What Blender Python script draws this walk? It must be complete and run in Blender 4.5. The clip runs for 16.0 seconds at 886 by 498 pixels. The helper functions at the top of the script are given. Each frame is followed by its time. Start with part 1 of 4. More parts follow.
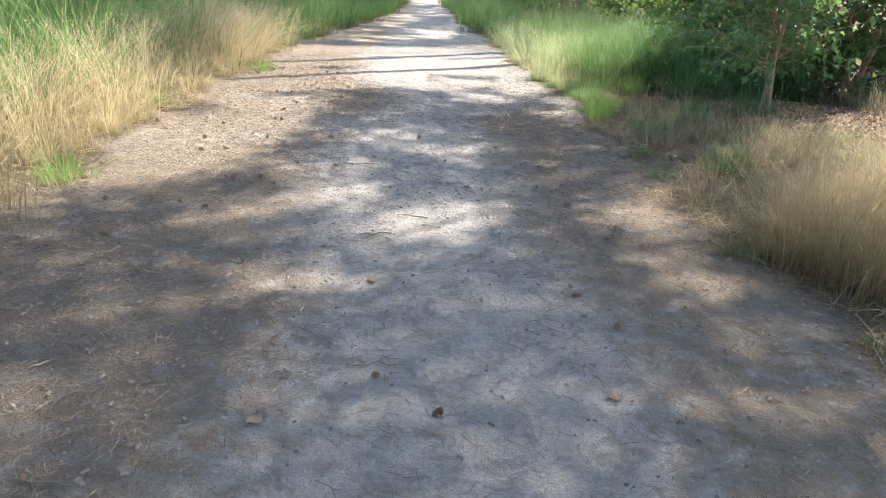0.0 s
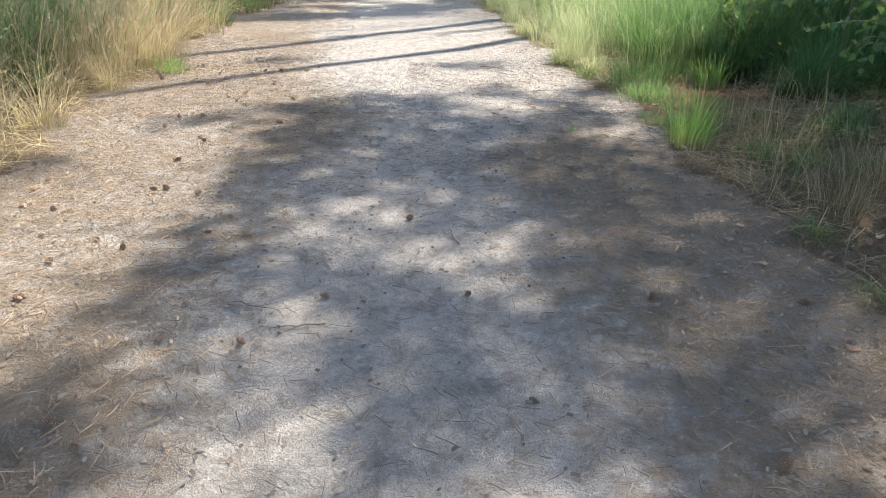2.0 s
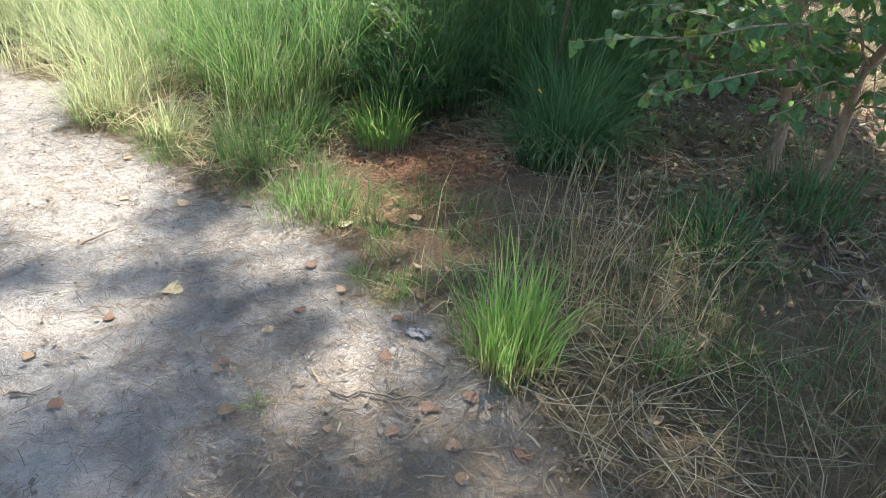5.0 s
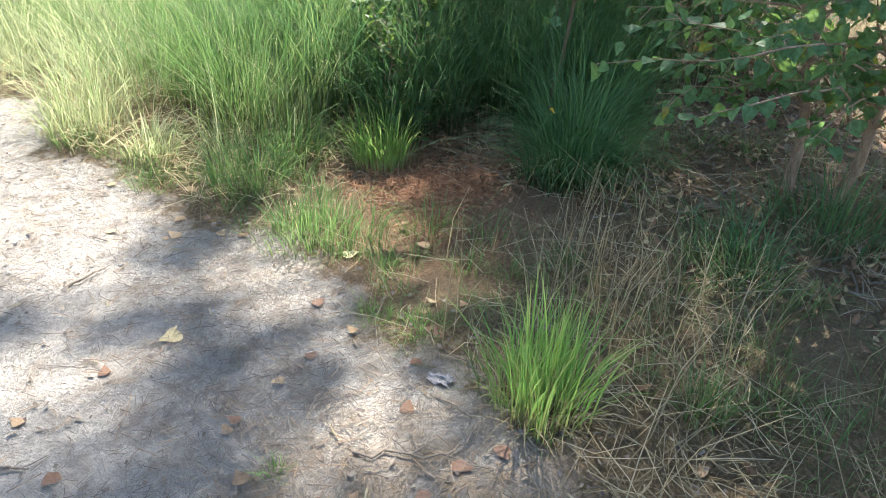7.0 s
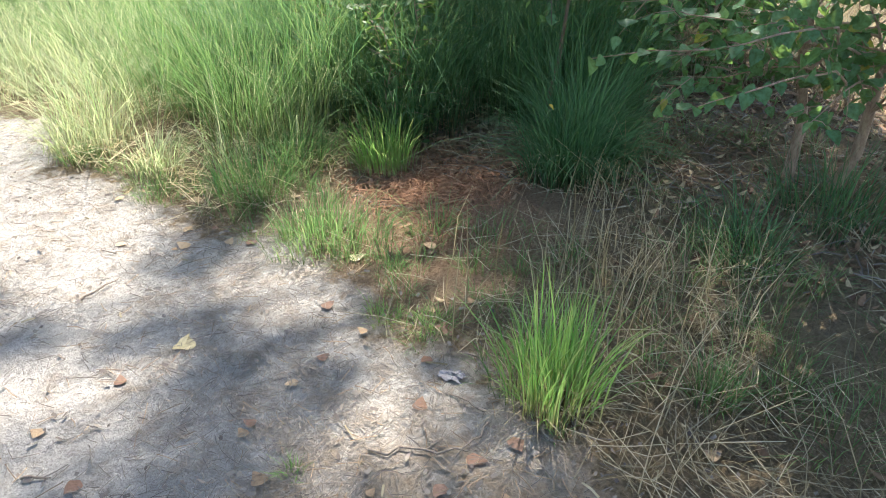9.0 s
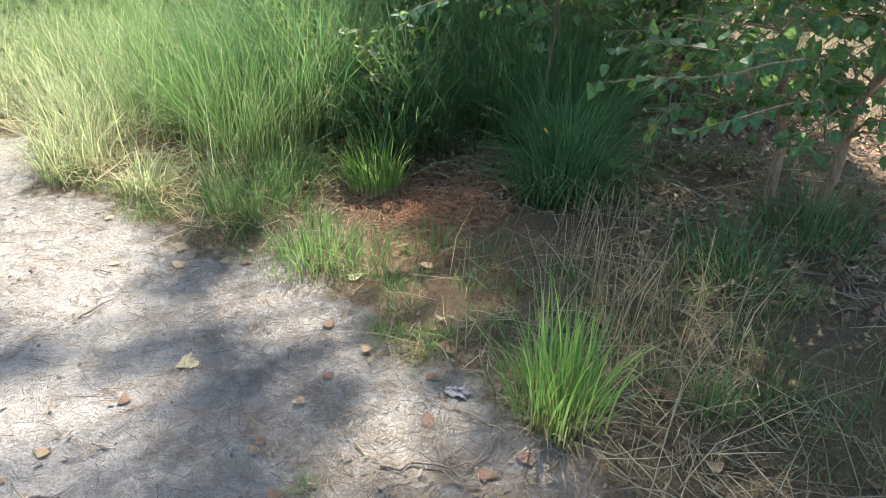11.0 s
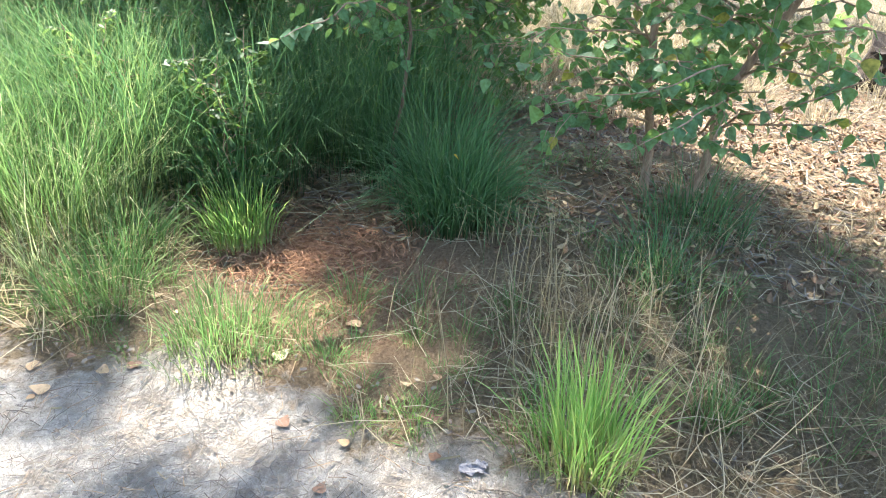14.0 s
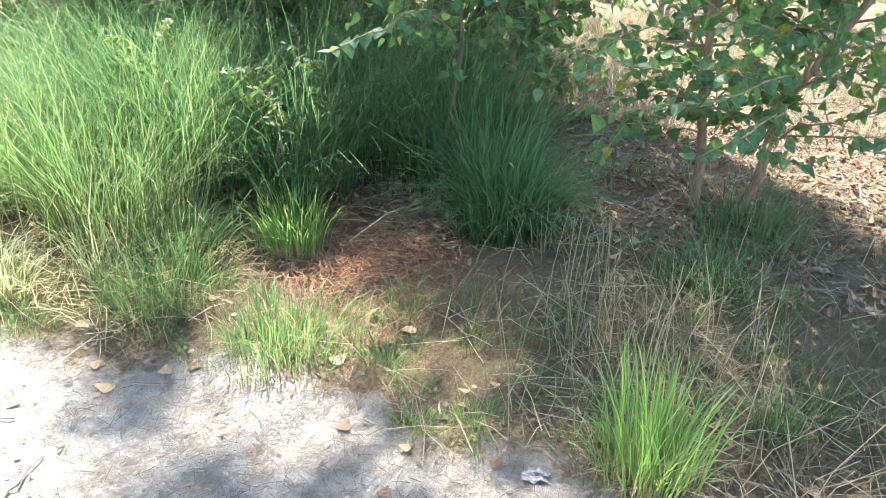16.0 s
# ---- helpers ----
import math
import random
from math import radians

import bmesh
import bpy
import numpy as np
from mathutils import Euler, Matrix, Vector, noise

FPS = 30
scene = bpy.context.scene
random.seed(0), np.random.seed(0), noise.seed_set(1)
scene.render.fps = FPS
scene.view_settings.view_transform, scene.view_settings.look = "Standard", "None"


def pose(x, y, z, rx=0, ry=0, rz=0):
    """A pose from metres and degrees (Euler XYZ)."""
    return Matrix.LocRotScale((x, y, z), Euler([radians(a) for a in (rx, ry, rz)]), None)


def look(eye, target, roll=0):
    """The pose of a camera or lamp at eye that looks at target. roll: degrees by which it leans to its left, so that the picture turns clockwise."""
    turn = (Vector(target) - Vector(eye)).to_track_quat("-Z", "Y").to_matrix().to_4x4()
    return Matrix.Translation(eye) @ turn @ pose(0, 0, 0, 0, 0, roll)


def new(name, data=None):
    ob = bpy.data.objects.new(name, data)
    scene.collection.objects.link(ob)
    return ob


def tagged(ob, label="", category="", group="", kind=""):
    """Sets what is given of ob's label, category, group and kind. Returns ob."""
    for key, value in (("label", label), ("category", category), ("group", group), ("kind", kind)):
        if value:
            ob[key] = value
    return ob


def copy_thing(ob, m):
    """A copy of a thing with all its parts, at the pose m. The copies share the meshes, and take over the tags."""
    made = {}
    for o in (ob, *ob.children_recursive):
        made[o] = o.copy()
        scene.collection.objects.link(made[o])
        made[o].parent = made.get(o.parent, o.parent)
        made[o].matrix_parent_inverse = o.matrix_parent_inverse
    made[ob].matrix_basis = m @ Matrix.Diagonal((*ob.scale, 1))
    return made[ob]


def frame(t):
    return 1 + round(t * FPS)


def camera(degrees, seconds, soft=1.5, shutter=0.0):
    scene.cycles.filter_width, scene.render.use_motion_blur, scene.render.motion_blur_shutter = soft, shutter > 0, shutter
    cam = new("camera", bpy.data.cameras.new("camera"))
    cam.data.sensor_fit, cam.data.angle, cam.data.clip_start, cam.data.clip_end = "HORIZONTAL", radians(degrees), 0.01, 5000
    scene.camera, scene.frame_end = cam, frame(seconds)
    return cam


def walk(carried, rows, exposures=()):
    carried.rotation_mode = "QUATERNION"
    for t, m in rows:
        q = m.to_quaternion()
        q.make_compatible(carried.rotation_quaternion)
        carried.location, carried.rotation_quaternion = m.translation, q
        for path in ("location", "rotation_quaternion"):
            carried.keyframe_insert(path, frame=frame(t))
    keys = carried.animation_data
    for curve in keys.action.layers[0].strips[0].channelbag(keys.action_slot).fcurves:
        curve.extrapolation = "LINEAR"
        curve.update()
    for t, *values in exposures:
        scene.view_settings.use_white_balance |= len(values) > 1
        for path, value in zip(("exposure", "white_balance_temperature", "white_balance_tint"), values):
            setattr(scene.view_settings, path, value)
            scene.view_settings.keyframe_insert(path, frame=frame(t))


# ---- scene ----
# ---- camera and walk ----
cam = camera(64.0, 16.0, soft=1.0)
METRES, EYE, TILT, LEAN, TURN = 8.8, 1.5, 0.0, 0.0, 0.0
ROWS = [
    (0.0, 0.0, 0.0, 0.0, 1.39, -21.58, -3.52),
    (0.5, -0.0155, 0.0877, 0.0001, -2.74, -25.0, -0.37),
    (1.0, -0.0142, 0.1758, -0.002, 1.54, -27.73, 0.37),
    (1.5, -0.0235, 0.2641, -0.0032, -6.03, -19.96, 0.07),
    (2.0, -0.0243, 0.3618, -0.0066, -0.99, -25.12, -1.3),
    (2.5, -0.0111, 0.4534, 0.0008, -6.13, -23.13, -2.81),
    (3.0, -0.0107, 0.5423, 0.0051, -13.77, -24.18, -4.14),
    (3.5, 0.0054, 0.6206, 0.0021, -17.75, -22.19, -0.33),
    (4.0, 0.0103, 0.6925, 0.0009, -34.8, -21.52, -4.2),
    (4.5, 0.017, 0.7469, -0.0006, -39.08, -28.42, -3.92),
    (7.0, 0.0233, 0.8056, 0.0054, -42.94, -29.71, -3.09),
    (7.5, 0.0243, 0.8035, 0.0038, -44.41, -27.55, -2.32),
    (8.0, 0.0215, 0.8024, 0.0027, -44.91, -26.26, -1.18),
    (8.5, 0.018, 0.804, 0.0026, -43.42, -28.11, -0.68),
    (9.0, 0.0203, 0.8027, 0.0045, -43.69, -29.25, -0.87),
    (9.5, 0.0197, 0.8032, 0.0055, -43.26, -28.1, 0.18),
    (12.0, -0.0022, 0.8335, 0.0037, -48.04, -27.01, -3.59),
    (12.5, 0.0049, 0.8632, 0.0043, -48.35, -27.82, -0.44),
    (13.0, 0.0063, 0.8763, 0.0029, -59.75, -26.96, -1.95),
    (13.5, -0.0066, 0.8959, 0.0066, -69.16, -25.68, -2.36),
    (14.0, -0.008, 0.9022, 0.0036, -68.72, -26.08, -2.83),
    (14.5, -0.0026, 0.9004, 0.0022, -66.62, -26.03, -3.27),
    (15.0, 0.0019, 0.9015, 0.0064, -67.17, -27.82, -2.03),
    (15.5, -0.0025, 0.9026, 0.0054, -69.57, -25.7, -0.88),
    (16.0, -0.0149, 0.9148, 0.0018, -66.62, -25.27, -2.81),
]
EXPOSURES = [(0.0, 1.8, 6700, 11), (1.5, 1.65, 6700, 11), (2.5, 1.6, 6700, 11), (3.5, 1.65, 6700, 10), (4.0, 1.55, 6700, 10), (4.5, 1.8, 6600, 10), (7.0, 2.15, 6550, 10), (9.5, 2.12, 6550, 10), (12.0, 1.85, 6550, 10), (12.5, 1.82, 6550, 10), (13.0, 2.0, 6500, 10), (14.0, 2.78, 6500, 10), (16.0, 2.85, 6500, 10)]
walk(cam, [(t, pose(0, 0, EYE, TILT, LEAN, TURN) @ pose(METRES * x, METRES * y, METRES * z, 90 + pitch, roll, yaw)) for t, x, y, z, yaw, pitch, roll in ROWS], EXPOSURES)

# ---- world, sun, exposure ----
SUN_ELEV = radians(55)
SUN_WAY = Vector((0.743 * math.cos(SUN_ELEV), 0.669 * math.cos(SUN_ELEV), math.sin(SUN_ELEV))).normalized()   # towards the sun
world = bpy.data.worlds.new("sky")
scene.world = world
world.use_nodes = True
sky = world.node_tree.nodes.new("ShaderNodeTexSky")
sky.sky_type = "NISHITA"
sky.sun_disc = False
sky.sun_elevation = SUN_ELEV
sky.sun_rotation = math.atan2(SUN_WAY.x, SUN_WAY.y)
back = world.node_tree.nodes["Background"]
back.inputs["Strength"].default_value = 0.13
world.node_tree.links.new(sky.outputs["Color"], back.inputs["Color"])
sun_data = bpy.data.lights.new("sun", "SUN")
sun_data.energy = 5.0
sun_data.angle = radians(0.53)
sun_data.color = (1.0, 0.945, 0.85)
sun = new("sun", sun_data)
sun.matrix_basis = look(SUN_WAY * 60, (0, 0, 0))


# ---- materials ----
class Nodes:
    """A short hand for building node materials."""

    def __init__(self, name, rough=0.9):
        self.mat = bpy.data.materials.new(name)
        self.mat.use_nodes = True
        self.tree = self.mat.node_tree
        self.bsdf = self.tree.nodes["Principled BSDF"]
        self.out = self.tree.nodes["Material Output"]
        self.bsdf.inputs["Roughness"].default_value = rough
        self.bsdf.inputs["Specular IOR Level"].default_value = 0.25

    def node(self, kind, **inputs):
        n = self.tree.nodes.new(kind)
        for key, value in inputs.items():
            self.put(n.inputs[key.replace("_", " ")], value)
        return n

    def put(self, socket, value):
        if isinstance(value, bpy.types.NodeSocket):
            self.tree.links.new(value, socket)
        elif isinstance(value, tuple) and len(value) == 3 and socket.type == "RGBA":
            socket.default_value = (*value, 1)
        else:
            socket.default_value = value

    def place(self):
        return self.node("ShaderNodeNewGeometry").outputs["Position"]

    def noise(self, scale, detail=4, rough=0.6, where=None, lo=0.3, hi=0.7):
        n = self.node("ShaderNodeTexNoise", Vector=where or self.place(), Scale=scale, Detail=detail, Roughness=rough)
        return self.ramp(n.outputs["Fac"], lo, hi)

    def ramp(self, value, lo, hi, a=0.0, b=1.0):
        n = self.node("ShaderNodeMapRange", Value=value)
        for i, v in enumerate((lo, hi, a, b)):
            n.inputs[i + 1].default_value = v
        return n.outputs[0]

    def math(self, op, a, b=0.0):
        n = self.node("ShaderNodeMath")
        n.operation = op
        self.put(n.inputs[0], a)
        self.put(n.inputs[1], b)
        return n.outputs[0]

    def mix(self, fac, a, b):
        n = self.node("ShaderNodeMix")
        n.data_type = "RGBA"
        self.put(n.inputs[0], fac)
        self.put(n.inputs[6], a)
        self.put(n.inputs[7], b)
        return n.outputs[2]

    def attribute(self, name):
        n = self.node("ShaderNodeAttribute")
        n.attribute_name = name
        return n.outputs["Fac"]

    def island(self):
        return self.node("ShaderNodeNewGeometry").outputs["Random Per Island"]

    def pick(self):
        return self.node("ShaderNodeObjectInfo").outputs["Random"]

    def colour(self, value):
        self.put(self.bsdf.inputs["Base Color"], value)

    def bump(self, height, strength=0.5, distance=0.01):
        n = self.node("ShaderNodeBump", Height=height, Strength=strength, Distance=distance)
        self.put(self.bsdf.inputs["Normal"], n.outputs["Normal"])

    def thin(self, colour, share):
        """Lets light through a leaf or blade."""
        t = self.node("ShaderNodeBsdfTranslucent", Color=colour)
        m = self.node("ShaderNodeMixShader", Fac=share)
        self.tree.links.new(self.bsdf.outputs[0], m.inputs[1])
        self.tree.links.new(t.outputs[0], m.inputs[2])
        self.tree.links.new(m.outputs[0], self.out.inputs["Surface"])
        return self.mat


def blade_material(name, root, low, high, share=0.4, rough=0.55, tip=(0.42, 0.36, 0.17)):
    """Grass: 'tone' runs from root to tip; every blade differs a little."""
    n = Nodes(name, rough)
    tone, island = n.attribute("tone"), n.island()
    c = n.mix(island, low, high)
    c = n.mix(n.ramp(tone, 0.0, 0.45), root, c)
    dry = n.math("MULTIPLY", n.ramp(tone, 0.6, 1.0), n.ramp(island, 0.3, 1.0, 0.15, 0.8))
    c = n.mix(dry, c, tip)
    n.colour(c)
    return n.thin(c, share)


def leaf_material(name, a, b, odd, share=0.45, rough=0.5):
    """Foliage: a and b vary from leaf to leaf, a few are of the odd colour."""
    n = Nodes(name, rough)
    island = n.island()
    c = n.mix(island, a, b)
    c = n.mix(n.ramp(island, 0.965, 0.97), c, odd)
    c = n.mix(n.noise(60, 2), c, n.mix(0.75, c, (0.02, 0.03, 0.01)))
    n.colour(c)
    n.bsdf.inputs["Specular IOR Level"].default_value = 0.35
    return n.thin(n.mix(0.5, c, (0.26, 0.39, 0.06)), share)


def bark_material(name, a, b, scale=30):
    n = Nodes(name, 0.85)
    stretch = n.node("ShaderNodeMapping", Vector=n.place(), Scale=(1, 1, 0.3))
    g = n.noise(scale, 6, 0.7, stretch.outputs[0])
    n.colour(n.mix(g, a, b))
    n.bump(g, 0.7, 0.01)
    return n.mat


def ground_material():
    n = Nodes("forest_ground", 0.95)
    path, needle, dry = n.attribute("path"), n.attribute("needle"), n.attribute("dry")
    fine, mid, broad = n.noise(90, 5, 0.75), n.noise(9, 5, 0.65), n.noise(1.3, 4, 0.6)
    speck = n.noise(230, 2, 0.6, None, 0.56, 0.66)
    sand = n.mix(fine, (0.47, 0.44, 0.40), (0.69, 0.65, 0.60))
    grit = n.noise(34, 5, 0.75, None, 0.42, 0.62)
    sand = n.mix(n.math("MULTIPLY", mid, 0.5), sand, (0.38, 0.335, 0.29))
    sand = n.mix(n.math("MULTIPLY", grit, 0.35), sand, (0.22, 0.195, 0.17))
    scuff = n.node("ShaderNodeTexNoise", Vector=n.place(), Scale=7.5, Detail=5.0, Roughness=0.62, Distortion=1.2)
    sand = n.mix(n.math("MULTIPLY", n.ramp(scuff.outputs["Fac"], 0.5, 0.64), 0.5), sand, (0.19, 0.165, 0.145))
    sand = n.mix(n.math("MULTIPLY", speck, 0.55), sand, (0.10, 0.075, 0.05))
    streak = n.node("ShaderNodeTexWave", Vector=n.place(), Scale=7.0, Distortion=14.0, Detail=4.0, Detail_Scale=2.2)
    brown = n.mix(fine, (0.19, 0.147, 0.108), (0.39, 0.315, 0.235))
    brown = n.mix(n.math("MULTIPLY", n.ramp(streak.outputs["Fac"], 0.5, 1.0), 0.5), brown, (0.36, 0.27, 0.185))
    edge = n.math("ADD", needle, n.ramp(mid, 0, 1, -0.45, 0.45))
    edge = n.math("ADD", edge, n.ramp(broad, 0, 1, -0.15, 0.15))
    c = n.mix(n.ramp(edge, 0.15, 1.0), sand, brown)
    litter = n.mix(fine, (0.12, 0.085, 0.05), (0.36, 0.265, 0.165))
    crumb = n.noise(38, 6, 0.8, None, 0.40, 0.60)
    litter = n.mix(n.math("MULTIPLY", crumb, 0.65), litter, (0.075, 0.055, 0.038))
    litter = n.mix(n.math("MULTIPLY", mid, 0.45), litter, (0.21, 0.165, 0.09))
    red = n.mix(fine, (0.17, 0.085, 0.05), (0.40, 0.23, 0.15))
    litter = n.mix(dry, litter, red)
    rim = n.math("ADD", path, n.ramp(mid, 0, 1, -0.3, 0.3))
    c = n.mix(n.ramp(rim, 0.35, 0.65), litter, c)
    n.colour(c)
    h = n.math("ADD", n.math("MULTIPLY", fine, 0.6), n.math("ADD", mid, n.math("MULTIPLY", n.math("ADD", grit, crumb), 0.6)))
    n.bump(n.math("ADD", h, n.math("MULTIPLY", speck, 0.4)), 0.95, 0.016)
    return n.mat


GROUND = ground_material()
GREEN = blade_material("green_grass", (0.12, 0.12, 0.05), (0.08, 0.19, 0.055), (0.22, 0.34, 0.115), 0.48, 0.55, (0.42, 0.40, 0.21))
FRESH = blade_material("fresh_grass", (0.44, 0.40, 0.19), (0.12, 0.27, 0.06), (0.28, 0.44, 0.12), 0.5)
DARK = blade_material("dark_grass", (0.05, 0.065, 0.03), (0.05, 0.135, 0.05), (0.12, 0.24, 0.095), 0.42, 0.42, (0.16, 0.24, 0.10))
STRAW = blade_material("straw_grass", (0.28, 0.25, 0.12), (0.42, 0.33, 0.17), (0.70, 0.59, 0.38), 0.5, 0.55, (0.66, 0.54, 0.36))
DRY = blade_material("dry_grass", (0.17, 0.13, 0.07), (0.23, 0.175, 0.09), (0.47, 0.38, 0.23), 0.4, 0.6, (0.47, 0.39, 0.24))
PALE = blade_material("pale_grass", (0.34, 0.33, 0.17), (0.26, 0.37, 0.14), (0.62, 0.62, 0.38), 0.5, 0.55, (0.62, 0.56, 0.36))
BIRCH_LEAF = leaf_material("birch_leaf", (0.10, 0.25, 0.12), (0.19, 0.37, 0.18), (0.48, 0.38, 0.09), 0.55)
BUSH_LEAF = leaf_material("bush_leaf", (0.055, 0.14, 0.06), (0.12, 0.23, 0.095), (0.28, 0.36, 0.10), 0.5)
TREE_LEAF = leaf_material("tree_leaf", (0.045, 0.10, 0.025), (0.10, 0.17, 0.04), (0.17, 0.20, 0.05), 0.35)
BARK = bark_material("bark", (0.10, 0.065, 0.045), (0.26, 0.19, 0.14))
TWIG_BARK = bark_material("sapling_bark", (0.22, 0.13, 0.09), (0.50, 0.36, 0.26), 60)
TWIG_WOOD = bark_material("dead_wood", (0.13, 0.10, 0.08), (0.34, 0.28, 0.22), 80)
CONE = bark_material("cone_scales", (0.26, 0.165, 0.115), (0.56, 0.40, 0.29), 120)
STUMP = bark_material("dark_stump", (0.012, 0.009, 0.007), (0.05, 0.035, 0.025), 25)
RED_NEEDLE = blade_material("red_needles", (0.14, 0.06, 0.03), (0.16, 0.075, 0.04), (0.42, 0.23, 0.13), 0.1, 0.8, (0.48, 0.30, 0.19))
NEEDLE = blade_material("pine_needles", (0.16, 0.085, 0.045), (0.15, 0.10, 0.065), (0.38, 0.27, 0.17), 0.1, 0.8)
GREYED = blade_material("greyed_needles", (0.12, 0.10, 0.09), (0.10, 0.08, 0.07), (0.26, 0.22, 0.18), 0.1, 0.8)
HAY = blade_material("flattened_hay", (0.20, 0.17, 0.10), (0.22, 0.18, 0.105), (0.50, 0.43, 0.29), 0.3, 0.7)
HEADS = blade_material("seed_heads", (0.25, 0.22, 0.12), (0.30, 0.24, 0.14), (0.50, 0.41, 0.26), 0.35, 0.7)


def fallen_material(name, a, b):
    n = Nodes(name, 0.7)
    c = n.mix(n.pick(), a, b)
    c = n.mix(n.noise(70, 4, 0.7, None, 0.45, 0.7), c, n.mix(0.6, c, (0.08, 0.045, 0.02)))
    n.colour(c)
    n.bump(n.noise(140, 3), 0.4, 0.003)
    return n.thin(c, 0.2)


def litter_material():
    n = Nodes("leaf_litter", 0.75)
    i = n.island()
    c = n.mix(i, (0.085, 0.045, 0.025), (0.33, 0.205, 0.12))
    c = n.mix(n.ramp(i, 0.86, 0.9), c, (0.50, 0.38, 0.22))
    c = n.mix(n.noise(70, 3), c, n.mix(0.5, c, (0.05, 0.03, 0.02)))
    n.colour(c)
    return n.thin(c, 0.15)


LITTER = litter_material()
YELLOW = fallen_material("yellow_leaf", (0.52, 0.43, 0.24), (0.58, 0.51, 0.33))
TAN = fallen_material("tan_leaf", (0.30, 0.20, 0.12), (0.44, 0.32, 0.20))
GOLD = fallen_material("gold_leaf", (0.55, 0.36, 0.05), (0.60, 0.42, 0.08))
RUST = fallen_material("rust_leaf", (0.17, 0.095, 0.065), (0.28, 0.17, 0.12))


def scrap_material():
    n = Nodes("scrap_paper", 0.95)
    n.colour(n.mix(n.noise(50, 4), (0.15, 0.14, 0.15), (0.32, 0.305, 0.315)))
    n.bump(n.noise(90, 4), 0.6, 0.006)
    return n.mat


SCRAP = scrap_material()


# ---- mesh helpers ----
RNG = np.random.default_rng(7)


def mesh_from(name, verts, tris, material, **layers):
    """A mesh from arrays of vertices and triangles, with float layers by vertex."""
    me = bpy.data.meshes.new(name)
    me.vertices.add(len(verts))
    me.vertices.foreach_set("co", np.asarray(verts, np.float32).ravel())
    me.loops.add(len(tris) * 3)
    me.loops.foreach_set("vertex_index", np.asarray(tris, np.int32).ravel())
    me.polygons.add(len(tris))
    me.polygons.foreach_set("loop_start", np.arange(0, 3 * len(tris), 3, dtype=np.int32))
    me.update(calc_edges=True)
    me.validate()
    for key, values in layers.items():
        me.attributes.new(key, "FLOAT", "POINT").data.foreach_set("value", np.asarray(values, np.float32))
    me.materials.append(material)
    return me


def part(name, data, parent=None, label=""):
    ob = new(name, data)
    ob.parent = parent
    return tagged(ob, label)


def lumps(x, y, scale, seed=0.0):
    return np.array([noise.noise((a * scale + seed, b * scale - seed, seed)) for a, b in zip(np.ravel(x), np.ravel(y))]).reshape(np.shape(x))


def left_edge(y):
    return np.interp(y, (-30, 0, 4, 8, 12, 16, 20, 26, 36, 60), (-2.5, -2.6, -2.75, -2.85, -3.15, -2.9, -2.5, -2.3, -2.4, -3.6))


def right_edge(y):
    return np.interp(y, (-30, 2, 3, 4, 6, 8, 10.5, 12, 14.5, 18, 23, 28, 36, 60), (2.2, 2.15, 1.96, 1.70, 1.60, 1.60, 1.38, 1.15, 1.0, 0.6, 0.0, -0.3, -0.7, -1.6))


def ground_height(x, y):
    """The lane is level; the verges lie higher, on a low bank beside the birch, and are uneven."""
    out = np.maximum(np.maximum(left_edge(y) - x, x - right_edge(y)), 0)
    rise = np.minimum(out, 2.5) * 0.03
    bank = np.clip((x - right_edge(y) - 0.25) / 1.1, 0, 1)
    rise = rise + bank * bank * (3 - 2 * bank) * np.interp(y, (0, 5, 7, 8.7, 9.5, 12), (0.05, 0.09, 0.15, 0.15, 0.02, 0.0))
    wave = 0.018 * np.sin(1.7 * x + 0.9 * y) * np.sin(1.3 * y - 0.6 * x) + 0.008 * np.sin(5.1 * x + 1.3) * np.sin(4.3 * y + 0.4 * x)
    return rise + wave * np.clip(out * 2 + 0.35, 0, 1.2)


def blades(spots, height, width, lean, material, name, spread=0.3, heading=None, droop=0.25, levels=3):
    """Grass blades: bent, tapering strips. Arrays by blade, or single numbers."""
    spots = np.asarray(spots, float)
    n = len(spots)
    height = np.broadcast_to(height, n) * RNG.uniform(0.5, 1.25, n)
    width = np.broadcast_to(width, n) * RNG.uniform(0.7, 1.3, n)
    lean = np.broadcast_to(lean, n) * RNG.uniform(0.3, 1.5, n)
    turn = RNG.uniform(0, 2 * np.pi, n) if heading is None else heading + RNG.normal(0, spread, n)
    way = np.stack([np.cos(turn), np.sin(turn), 0 * turn], 1)
    face = turn + np.pi / 2 + RNG.uniform(-0.9, 0.9, n)
    side = np.stack([np.cos(face), np.sin(face), 0 * face], 1)
    base = np.stack([spots[:, 0], spots[:, 1], ground_height(spots[:, 0], spots[:, 1]) - 0.015], 1)
    rows, tones = [], []
    for k in range(levels + 1):
        s = k / levels
        bend = lean * s * s
        mid = base + way * (bend * height)[:, None]
        mid[:, 2] += height * (s - droop * lean * s ** 3)
        w = (width * (1 - 0.55 * s) * 0.5)[:, None]
        if k < levels:
            rows += [mid - side * w, mid + side * w]
            tones += [s, s]
        else:
            rows.append(mid)
            tones.append(1.0)
    verts = np.stack(rows, 1).reshape(-1, 3)
    tri = []
    for k in range(levels - 1):
        a = 2 * k
        tri += [(a, a + 1, a + 3), (a, a + 3, a + 2)]
    a = 2 * (levels - 1)
    tri.append((a, a + 1, a + 2))
    tri = (np.array(tri)[None] + (np.arange(n) * len(rows))[:, None, None]).reshape(-1, 3)
    return mesh_from(name, verts, tri, material, tone=np.tile(tones, n))


